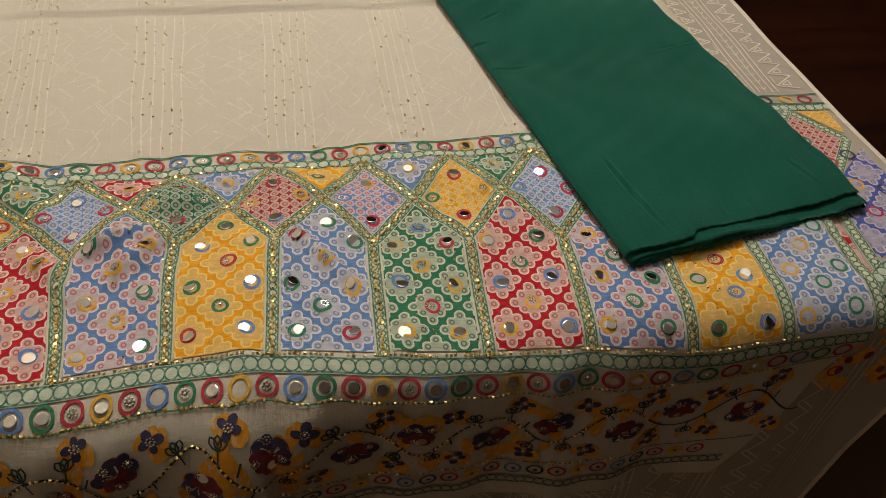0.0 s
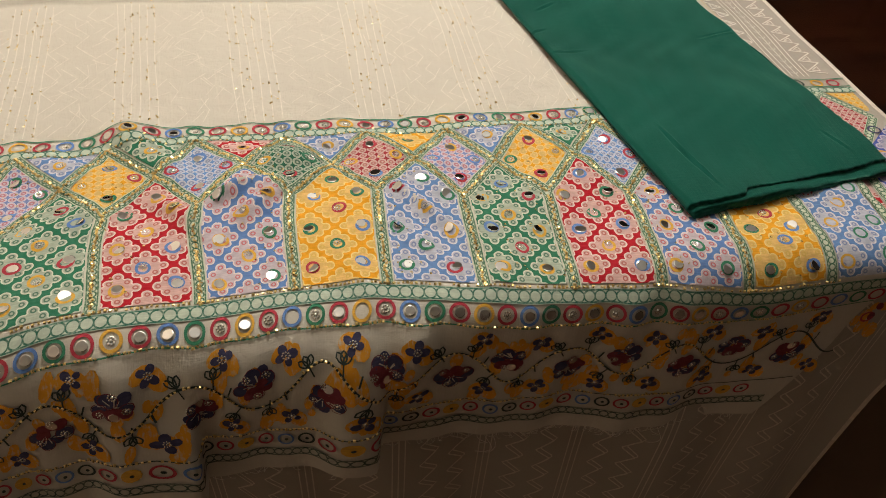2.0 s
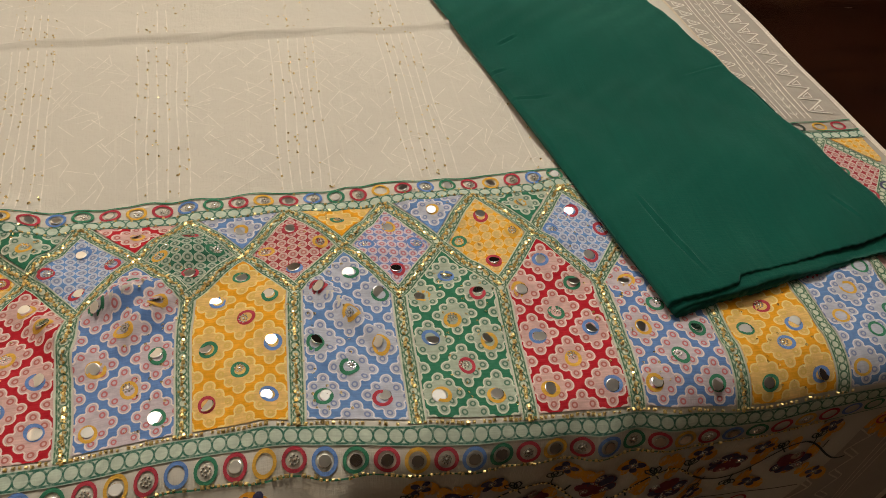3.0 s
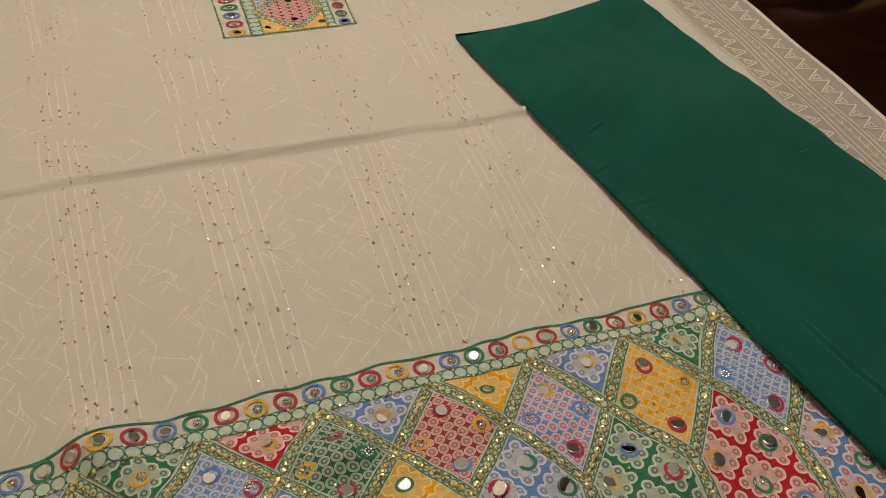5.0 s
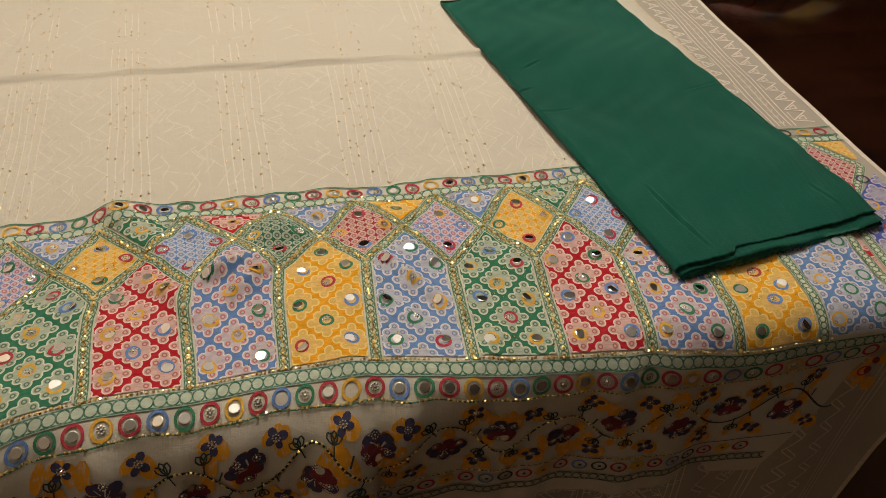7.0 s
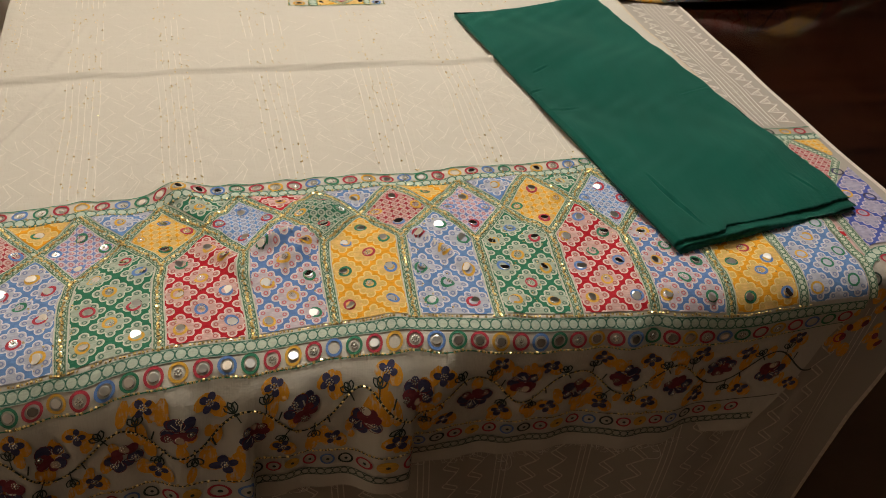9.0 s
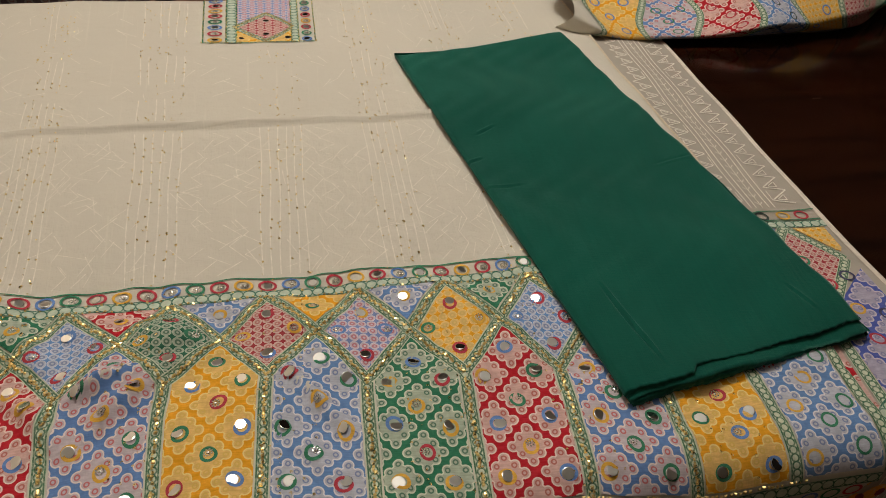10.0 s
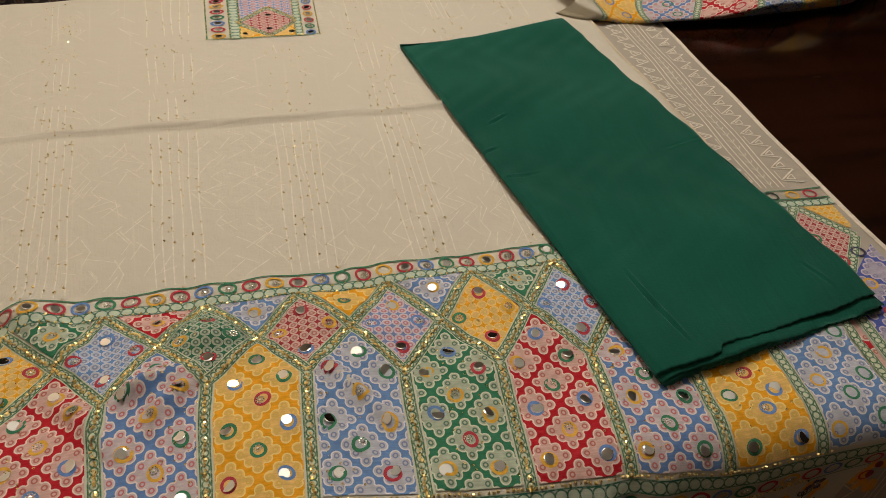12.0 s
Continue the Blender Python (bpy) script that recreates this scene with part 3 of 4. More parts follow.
def tri(d):
    m, w = d + P / 2, P / 2 - GAP * 1.6
    return m - w, m + w, (lambda x: CREST - 0.002 - (CREST - CROSS - 0.013) * (1 - abs(x - m) / w)), (lambda x: CREST - 0.001)


def mirror_mesh(r):
    """A small glass mirror: a thin disc with a rounded rim."""
    n, verts, faces = 18, [], []
    for rr, z in ((r, -0.0004), (r, 0.0004), (r * 0.9, 0.0006)):
        verts += [(rr * math.cos(2 * math.pi * i / n), rr * math.sin(2 * math.pi * i / n), z) for i in range(n)]
    for ring in range(2):
        faces += [(ring * n + i, ring * n + (i + 1) % n, (ring + 1) * n + (i + 1) % n, (ring + 1) * n + i) for i in range(n)]
    faces.append(tuple(range(2 * n, 3 * n)))
    me = mesh_of("mirror", verts, faces, None, False)
    me.materials.append(MIRROR)
    return me


def stud_mesh(r):
    """A silver stud: a dome ringed by tiny beads."""
    bm = bmesh.new()
    bmesh.ops.create_uvsphere(bm, u_segments=8, v_segments=4, radius=r * 0.38)
    for i in range(8):
        a = 2 * math.pi * i / 8
        bmesh.ops.create_icosphere(bm, subdivisions=1, radius=r * 0.27, matrix=Matrix.Translation((r * 0.72 * math.cos(a), r * 0.72 * math.sin(a), 0)))
    bmesh.ops.scale(bm, vec=(1, 1, 0.7), verts=bm.verts)
    me = bpy.data.meshes.new("stud")
    bm.to_mesh(me)
    bm.free()
    me.materials.append(SILVER)
    return me


MIRRORS = [mirror_mesh(0.0055), mirror_mesh(0.0051), mirror_mesh(0.0047), mirror_mesh(0.0042)]
STUD = stud_mesh(0.0042)


def stick(name, data, surf, u, v, parent, tilt, h=0.0010):
    p, du, dv, n = frame_at(surf, np.array([u]), np.array([v]))
    up = (Vector(n[0]) + Vector((rng.normal(0, tilt), rng.normal(0, tilt), 0))).normalized()
    q = up.to_track_quat("Z", "Y")
    ob = new(name, data)
    ob.parent = parent
    ob.matrix_world = Matrix.Translation(Vector(p[0]) + Vector(n[0]) * h) @ q.to_matrix().to_4x4()
    return ob


def ring_print(col, c, r, w, owner=None, surf=None, h=0.0010):
    Flat().ring(c, r, w, h, 20).build("printed_ring", INK[col], owner or kurta, surf or kurta_surf)


def spangle(u, v, kind, col, r=0.0060):
    """A mirror or a stud with its printed ring, a little off centre."""
    du, dv = rng.uniform(-0.0024, 0.0024, 2)
    if col:
        ring_print(col, (u + du, v + dv - 0.0008), r + 0.0010, 0.0027)
    if kind == "mirror":
        stick("mirror", MIRRORS[rng.integers(3)], kurta_surf, u, v, kurta, 0.16)
    else:
        stick("stud", STUD, kurta_surf, u, v, kurta, 0.05)


bands, bead_lines = [], []
SPOTS = [(0.0, 0.138, "mirror"), (-0.268, 0.115, "mirror"), (0.268, 0.115, "mirror"), (0.0, 0.092, "stud"),
         (-0.268, 0.069, "mirror"), (0.268, 0.069, "mirror"), (0.0, 0.047, "stud"), (-0.268, 0.022, "mirror"), (0.268, 0.022, "mirror")]
GEMSPOTS = [(0.0, 0.025, "mirror"), (0.0, -0.027, "mirror"), (-0.024, 0.001, "stud"), (0.023, 0.002, "stud")]
for k in range(-9, 4):
    d = D0 + P * k
    worked = k < 2
    if k == 3:
        Flat().strip([(d, BASE), (d, CROSS)], 0.0105, 0.0009, 0.005, 2).build("chain_band", BAND, kurta, kurta_surf)
        break
    Flat().columns(*pent(d), step=0.0045, h=0.0006, origin=(d + P / 2, 0.092)).build("printed_panel", PANEL[ORDER[k % 5]], kurta, kurta_surf)
    if k < 2:
        Flat().columns(*gem(d), step=0.0045, h=0.0006, origin=(d, CROSS)).build("printed_diamond", PANEL[GEMS[k % 5]], kurta, kurta_surf)
        Flat().columns(*tri(d), step=0.0045, h=0.0006, origin=(d + P / 2, CREST - 0.017)).build("printed_triangle", PANEL[TRIS[k % 5]], kurta, kurta_surf)
    paths = [[(d, BASE), (d, SHOULDER)]]
    if k < 1:
        paths += [[(d, SHOULDER), (d + P / 2, CROSS), (d + P, CREST)], [(d + P, SHOULDER), (d + P / 2, CROSS), (d, CREST)]]
    for q, path in enumerate(paths):
        Flat().strip(path, 0.0118, 0.0009 + 0.0002 * q, 0.005, 2).build("chain_band", BAND, kurta, kurta_surf)
        if worked:
            bead_lines.append(beads(kurta_surf, path, 0.0026, 0.0027, rng, 0.0013, 0.0012))
            bead_lines.append(beads(kurta_surf, path, 0.0052, 0.0016, rng, 0.0013, 0.0022))
    m = d + P / 2
    pick = [c for c in ("red", "blue", "green", "yellow") if c not in ORDER[k % 5]]
    for fx, fv, kind in SPOTS:
        u, v = m + fx * P + rng.uniform(-0.003, 0.003), fv + rng.uniform(-0.003, 0.003)
        if u > 0.222:
            continue
        if worked:
            spangle(u, v, kind, pick[rng.integers(len(pick))])
        else:
            ring_print(pick[rng.integers(len(pick))], (u, v), 0.0075, 0.0023)
    if k < 1:
        pick = [c for c in ("red", "blue", "green", "yellow")]
        for fx, fv, kind in GEMSPOTS:
            spangle(d + fx, CROSS + fv, kind, pick[rng.integers(4)], 0.0058)
        spangle(m, CREST - 0.017, "mirror" if rng.random() < 0.6 else "stud", "green" if TRIS[k % 5] == "yellow" else "yellow", 0.0052)


def level(v, end=0.232):
    return [(u, v) for u in np.linspace(-0.80, end, 80)]


def wavy(v, a=0.0012, end=0.232):
    return [(u, v + a * math.sin(u * 61) + a * 0.7 * math.sin(u * 143 + 1)) for u in np.linspace(-0.80, end, 220)]


Flat().strip(wavy(0.2555), 0.0016, 0.0009, 0.005, 1).build("border_line", INK["green"], kurta, kurta_surf)
Flat().strip(level(0.2315), 0.0125, 0.0008).build("chain_band", CHAIN, kurta, kurta_surf)
Flat().strip(level(-0.0078), 0.0138, 0.0010).build("chain_band", CHAIN, kurta, kurta_surf)
Flat().strip(level(-0.0360, 0.216), 0.0013, 0.0008, 0.005, 1).build("border_line", INK["green"], kurta, kurta_surf)
Flat().strip(level(-0.1440, 0.164), 0.0013, 0.0008, 0.005, 1).build("border_line", INK["dark"], kurta, kurta_surf)
Flat().strip(level(-0.1780, 0.142), 0.013, 0.0008).build("chain_band", DARKCHAIN, kurta, kurta_surf)
for v, end in ((0.0010, 0.16), (-0.0352, 0.15), (-0.1432, 0.03)):
    bead_lines.append(beads(kurta_surf, level(v, end), 0.0040, 0.0026, rng, 0.0012, 0.0005))
bead_lines.append(beads(kurta_surf, level(0.2262, 0.15), 0.0058, 0.0024, rng, 0.0012, 0.0006))
bead_lines.append(beads(kurta_surf, level(0.2370, 0.15), 0.0125, 0.0022, rng, 0.0012, 0.0006))

# rows of rings: the two that carry mirrors, and the plain one near the hem
STEP = P / 4
for i in range(-19, 30):
    u = -0.396 + STEP * i
    if u > 0.225 or u < -0.79:
        continue
    col = COLOURS[i % 5]
    ring_print(col, (u, 0.2455), 0.0084, 0.0024)
    luck = rng.random()
    if luck < 0.40:
        stick("mirror", MIRRORS[3], kurta_surf, u, 0.2455, kurta, 0.15)
    elif luck < 0.85:
        stick("stud", STUD, kurta_surf, u + 0.001, 0.2450, kurta, 0.08)
for i in range(-24, 25):
    u = -0.294 + STEP * i
    if u > 0.216 or u < -0.79:
        continue
    col = COLOURS[i % 5]
    ring_print(col, (u, -0.0245), 0.0092, 0.0027)
    if u < 0.13:
        luck = rng.random()
        if luck < 0.40:
            stick("mirror", MIRRORS[2], kurta_surf, u, -0.0245, kurta, 0.15)
        elif luck < 0.85:
            stick("stud", STUD, kurta_surf, u, -0.0245, kurta, 0.05)
hem_cols = ["yellow", "red", "blue", "dark", "red"]
for i in range(-27, 22):
    u = -0.300 + 0.0196 * i
    if u > 0.150 or u < -0.79:
        continue
    if hem_cols[i % 5] == "yellow":
        Flat().disc((u, -0.1575), 0.0082, 0.0008, 12).build("printed_dot", INK["yellow"], kurta, kurta_surf)
    else:
        ring_print(hem_cols[i % 5], (u, -0.1575), 0.0082, 0.0022)
    Flat().disc((u + 0.0006, -0.1580), 0.0019, 0.0010, 8).build("printed_dot", INK["dark"], kurta, kurta_surf)

# flowering vine between the two gold lines
WAVE, AMP, MID = 0.1165, 0.021, -0.088
blots, stems = Flat(), Flat()


def vine(u):
    return MID + AMP * math.cos(2 * math.pi * (u + 0.212) / WAVE) + 0.002 * math.sin(u * 90)


def flower(c, big, i, sgn):
    navy = Flat()
    if not big:
        for q in range(4):
            a = i + c[1] * 300 + 2 * math.pi * q / 4 + rng.uniform(-0.3, 0.3)
            navy.disc((c[0] + 0.0058 * math.cos(a), c[1] + 0.0058 * math.sin(a)), rng.uniform(0.0036, 0.0056), 0.0011 + 0.00003 * q, 9, 0.8, a)
        return navy.build("printed_flower", INK["navy"], kurta, kurta_surf)
    face = rng.uniform(-0.8, 0.8) + (1.2 if sgn > 0 else 4.3)
    maroon, outline, white = Flat(), Flat(), Flat()
    for q in range(8):
        a = face + 2 * math.pi * q / 8 + rng.uniform(-0.22, 0.22)
        r, size = 0.0122 * rng.uniform(0.72, 1.12), 0.0072 * rng.uniform(0.75, 1.1)
        p = (c[0] + r * math.cos(a), c[1] + 0.9 * r * math.sin(a))
        (navy if q in (2, 3, 4, 5, 6) else maroon).disc(p, size, 0.0009 + 0.00004 * q, 10, rng.uniform(0.7, 1.0), a)
        if q % 2 == 0:
            outline.ring(p, size * 1.04, 0.0007, 0.0017, 12)
    ob = navy.build("printed_flower", INK["navy"], kurta, kurta_surf)
    for q in range(4):
        a = face + rng.uniform(-1.6, 1.6)
        maroon.disc((c[0] + 0.0056 * math.cos(a), c[1] + 0.0056 * math.sin(a)), rng.uniform(0.0042, 0.0064), 0.0013 + 0.00004 * q, 9, 0.85, a)
        b = face + math.pi + rng.uniform(-1.4, 1.4)
        white.strip([(c[0] + 0.004 * math.cos(b), c[1] + 0.004 * math.sin(b)), (c[0] + 0.0105 * math.cos(b + 0.5), c[1] + 0.0105 * math.sin(b + 0.5))], 0.0010, 0.0016, 0.003, 1)
    outline.build("petal_outline", INK["maroon"], ob, kurta_surf)
    maroon.build("petal_centre", INK["maroon"], ob, kurta_surf)
    white.build("stamen", INK["white"], ob, kurta_surf)
    return ob


def leaf(c, turn):
    """A leaf drawn as three outlined loops on a short stalk."""
    leaves = Flat()
    for b in (-0.6, 0.0, 0.6):
        a = turn + b
        q = [(c[0] + math.cos(a) * r * 0.011 - math.sin(a) * w * 0.0028, c[1] + math.sin(a) * r * 0.011 + math.cos(a) * w * 0.0028)
             for r, w in ((0, 0), (0.35, 0.9), (0.75, 1.0), (1, 0), (0.75, -1.0), (0.35, -0.9), (0, 0))]
        leaves.strip(q, 0.0015, 0.0010, 0.002, 1)
    leaves.strip([c, (c[0] - math.cos(turn) * 0.011, c[1] - math.sin(turn) * 0.011)], 0.0013, 0.0010, 0.003, 1)
    leaves.build("printed_leaf", INK["dark"], kurta, kurta_surf)


line = [(u, vine(u)) for u in np.linspace(-0.79, 0.20, 270)]
stems.strip(line, 0.0021, 0.0009, 0.004, 1)
bead_lines.append(beads(kurta_surf, [q for q in line if q[0] < 0.05], 0.0046, 0.0025, rng, 0.0012, 0.0005))
for i in range(-5, 4):
    top = -0.212 + WAVE * i
    for c, big, sgn in (((top + 0.004, -0.100), True, 1), ((top + WAVE / 2 - 0.003, -0.078), True, -1)):
        if c[0] > 0.185:
            continue
        flower(c, True, i, sgn)
        for a in (0.6, 2.7, 4.4):
            stick("stud", STUD, kurta_surf, c[0] + 0.012 * math.cos(a + i), c[1] + 0.012 * math.sin(a + i), kurta, 0.05)
        if rng.random() < 0.5:
            stick("mirror", MIRRORS[2], kurta_surf, c[0] + 0.002, c[1] + 0.010 * sgn, kurta, 0.1)
        leaf((c[0] + 0.014, c[1] + 0.034 * sgn), math.pi / 2 * sgn)
        leaf((c[0] - 0.017, c[1] + 0.031 * sgn), math.pi / 2 * sgn + 0.5 * sgn)
        stems.strip([(c[0] + 0.027, c[1] + 0.014 * sgn), (c[0] + 0.030, c[1] + 0.024 * sgn)], 0.0016, 0.0009, 0.003, 1)
    for c in ((top - 0.034, -0.058), (top + 0.026, -0.050), (top - 0.026, -0.124), (top + 0.036, -0.126)):
        if c[0] > 0.175:
            continue
        flower(c, False, i, 1)
        blots.disc((c[0] + 0.006, c[1] - 0.004), 0.0082, 0.0006, 10, 1.5, 0.5)
        blots.disc((c[0] - 0.005, c[1] + 0.002), 0.0070, 0.00061, 10, 1.4, 2.2)
        stick("stud", STUD, kurta_surf, c[0], c[1], kurta, 0.05)
    for q in range(17):
        c = (top + rng.uniform(-0.058, 0.058), -0.088 + rng.uniform(-0.045, 0.040))
        if c[0] < 0.18:
            blots.disc(c, rng.uniform(0.0035, 0.0075), 0.0004 + 0.00001 * q, 10, rng.uniform(1.3, 2.6), rng.uniform(-0.4, 0.4))
blots.build("orange_ink_brushing", BRUSHED, kurta, kurta_surf, "", "stuff")
stems.build("printed_vine", INK["dark"], kurta, kurta_surf)

# square yoke print
YU0, YU1, YV = -0.335, -0.199, 0.780
Flat().columns(YU0 + 0.036, YU1 - 0.036, lambda x: YV + 0.003, lambda x: YV + 0.17, h=0.0006).build("yoke_panel", PANEL["lavender"], kurta, kurta_surf)
ym = (YU0 + YU1) / 2
yw = (YU1 - YU0) / 2 - 0.034
for sgn in (-1, 1):
    a, b = sorted((ym, ym + sgn * yw))
    Flat().columns(a, b, lambda x: YV + 0.003, lambda x: YV + 0.004 + 0.048 * abs(x - ym) / yw, h=0.0009).build("yoke_triangle", PANEL["yellow"], kurta, kurta_surf)
    Flat().strip([(ym, YV + 0.006), (ym + sgn * yw, YV + 0.054)], 0.008, 0.0012).build("chain_band", BAND, kurta, kurta_surf)
    Flat().strip([(ym, YV + 0.104), (ym + sgn * yw, YV + 0.054)], 0.008, 0.0013).build("chain_band", BAND, kurta, kurta_surf)
    bead_lines.append(beads(kurta_surf, [(ym + sgn * yw, YV + 0.054), (ym, YV + 0.006)], 0.0035, 0.0026, rng, 0.0016))
    bead_lines.append(beads(kurta_surf, [(ym + sgn * yw, YV + 0.054), (ym, YV + 0.104)], 0.0035, 0.0026, rng, 0.0016))
    e = ym + sgn * (YU1 - YU0) / 2
    Flat().strip([(e - sgn * 0.031, YV), (e - sgn * 0.031, YV + 0.17)], 0.0105, 0.0011).build("chain_band", CHAIN, kurta, kurta_surf)
    for off in (0.001, 0.0255, 0.0365):
        Flat().strip([(e - sgn * off, YV), (e - sgn * off, YV + 0.17)], 0.0014, 0.0013, 0.006, 1).build("border_line", INK["green"], kurta, kurta_surf)
        bead_lines.append(beads(kurta_surf, [(e - sgn * off, YV), (e - sgn * off, YV + 0.17)], 0.0045, 0.0020, rng, 0.0014))
    for i in range(8):
        c = (e - sgn * 0.0135, YV + 0.010 + 0.021 * i)
        ring_print(COLOURS[(i + 1 + sgn) % 5], c, 0.0080, 0.0027)
        stick("mirror" if i % 2 == 0 else "stud", MIRRORS[2] if i % 2 == 0 else STUD, kurta_surf, c[0], c[1], kurta, 0.1)
w = yw * 0.86
Flat().columns(ym - w, ym + w, lambda x: YV + 0.055 - 0.042 * (1 - abs(x - ym) / w), lambda x: YV + 0.055 + 0.042 * (1 - abs(x - ym) / w), h=0.0009).build("yoke_diamond", PANEL["pink"], kurta, kurta_surf)
Flat().strip([(YU0, YV + 0.0005), (YU1, YV + 0.0005)], 0.0016, 0.0014, 0.006, 1).build("border_line", INK["green"], kurta, kurta_surf)
bead_lines.append(beads(kurta_surf, [(YU0, YV + 0.001), (YU1, YV + 0.001)], 0.0045, 0.0022, rng, 0.0015))
for c in ((ym, YV + 0.030), (ym, YV + 0.078), (ym - 0.026, YV + 0.016), (ym + 0.026, YV + 0.016)):
    stick("mirror", MIRRORS[2], kurta_surf, c[0], c[1], kurta, 0.1)

me = mesh_of("gold_beadwork", *join_beads(bead_lines), None, False)
part("gold_beadwork", me, GOLD, kurta, "rows of small gold beads", "stuff")

# bands of woven lines and scattered gold sequins on the plain field
threads, faint, seq = Flat(), Flat(), []
for b in range(-1, 7):
    c = -0.618 + 0.122 * b
    for q in range(6):
        u = c + (q - 2.5) * 0.0088
        for a, e in ((0.262, 0.536), (0.562, 0.62), (0.66, 0.74), (0.80, 0.93)):
            if a > 0.5 and rng.random() < 0.45:
                continue
            if -0.738 < u < kurta_right(a) - 0.01 and not (YU0 - 0.004 < u < YU1 + 0.004 and e > 0.6):
                faint.strip([(u + 0.0008 * math.sin(v * 31 + q), v) for v in np.linspace(a, e, 20)], 0.0012, -0.0008, 0.005, 1)
    for q in range(240):
        u, v = c + (rng.integers(6) - 2.5) * 0.0088 + rng.normal(0, 0.0012), rng.uniform(0.01, 0.93)
        if -0.738 < u < 0.2 and not (YU0 - 0.004 < u < YU1 + 0.004 and v > YV - 0.005):
            seq.append((u, v))
for b in range(-1, 8):
    for q in range(7):
        u0 = -0.618 + 0.122 * (b - 0.5) - 0.036 + 0.0105 * q
        w, k = rng.uniform(0.008, 0.014), rng.uniform(0.014, 0.024)
        path = [(u0 + (w if i % 2 else -w * 0.3) + rng.normal(0, 0.0022), 0.264 + k * i) for i in range(int(0.66 / k))]
        path = [p for p in path if p[0] < kurta_right(p[1]) - 0.008 and p[0] > -0.738 and not (YU0 - 0.02 < p[0] < YU1 + 0.02 and p[1] > YV - 0.03)]
        for a, e in zip(path, path[1:]):
            if rng.random() < (0.5 if e[1] < 0.54 else 0.14) and e[1] - a[1] < 0.03 and not (a[1] < 0.562 and e[1] > 0.534):
                faint.strip([a, e], 0.0010, -0.0008, 0.008, 1)
for q in range(420):
    u, v, t = rng.uniform(-0.71, 0.2), rng.uniform(0.27, 0.92), rng.choice([0.45, -0.45, 0.1, 1.15, -1.15])
    n = rng.uniform(0.012, 0.034)
    if not (YU0 - 0.02 < u < YU1 + 0.02 and v > YV - 0.03) and not 0.50 < v < 0.565 and (v < 0.54 or q % 4 == 0):
        faint.strip([(u, v), (u + n * math.cos(t + 1.57), v + n * math.sin(t + 1.57))], 0.0008, -0.0008, 0.005, 1)
faint.build("thread_work", FAINT, kurta, kurta_surf, "faint pale woven lines", "stuff")
seq = np.array(seq)
sp, sdu, sdv, sn = frame_at(kurta_surf, seq[:, 0], seq[:, 1])
verts, faces = [], []
for q in range(len(seq)):
    up = (Vector(sn[q]) + Vector(rng.normal(0, 0.42, 3))).normalized()
    a = up.orthogonal().normalized()
    b = up.cross(a)
    o, r = len(verts), 0.0012
    c = Vector(sp[q]) + Vector(sn[q]) * 0.0014
    verts += [c + a * (r * math.cos(i * math.pi / 3)) + b * (r * math.sin(i * math.pi / 3)) for i in range(6)] + [c - up * 0.0007]
    faces += [(o + i, o + (i + 1) % 6, o + 6) for i in range(6)]
part("sequin_scatter", mesh_of("sequin_scatter", verts, faces, None, False), SEQUIN, kurta, "scattered tiny gold sequins", "stuff")

# raw edges
Flat().strip([(float(kurta_right(v)) - 0.0018, v) for v in np.linspace(0.262, 0.92, 60)], 0.0038, 0.0010).build("selvedge", EDGE, kurta, kurta_surf, "yellowish folded edge")
for u, v, n in ((-0.50, -0.208, 5), (-0.66, -0.208, 5), (-0.17, -0.208, 3), (0.02, -0.208, 2)):
    for q in range(n):
        curve = bpy.data.curves.new("loose_thread", "CURVE")
        curve.dimensions, curve.bevel_depth, curve.bevel_resolution = "3D", 0.00035, 1
        sp1 = curve.splines.new("POLY")
        p0 = lay(kurta_surf, np.array([u + 0.008 * q]), np.array([v]), np.array([0.001]))[0]
        sp1.points.add(9)
        for i, pt in enumerate(sp1.points):
            t = i / 9
            pt.co = (p0[0] + 0.02 * math.sin(t * 3 + q) * t + 0.006 * q * t, p0[1] - 0.004 * t, p0[2] - (0.012 + 0.009 * (q % 3)) * math.sin(t * 2.4) - 0.008 * t * (q % 2), 1)
        ob = new("loose_thread", curve)
        curve.materials.append(THREAD)
        ob.parent = kurta

fray = bpy.data.curves.new("frayed_hem", "CURVE")
fray.dimensions, fray.bevel_depth, fray.bevel_resolution = "3D", 0.00022, 0
for q in range(150):
    u = rng.uniform(-0.20, 0.12) if q % 3 else rng.uniform(-0.74, -0.20)
    p0 = lay(kurta_surf, np.array([u]), np.array([-0.2075]), np.array([0.0006]))[0]
    n, side, bow = rng.uniform(0.003, 0.012), rng.normal(0, 0.006), rng.uniform(-0.004, 0.002)
    strand = fray.splines.new("POLY")
    strand.points.add(4)
    for i, pt in enumerate(strand.points):
        t = i / 4
        pt.co = (p0[0] + side * t * t, p0[1] + bow * math.sin(t * 3), p0[2] - n * t * (1 - 0.3 * t), 1)
hem_fray = new("frayed_hem", fray)
fray.materials.append(THREAD)
hem_fray.parent = kurta
tagged(hem_fray, label="frayed pale cut threads", kind="stuff")

# ---- under cloth: zigzag thread work and its own printed border ----
def zigzag(flat, u0, u1, v0, v1, n, w=0.0010):
    pts = [(u0 if i % 2 else u1, v0 + (v1 - v0) * i / n) for i in range(n + 1)]
    flat.strip(pts, w, 0.0004, 0.004, 1)


def border_rise(u):
    return 0.012 + 0.054 * float(ease(u, 0.20, 0.28))


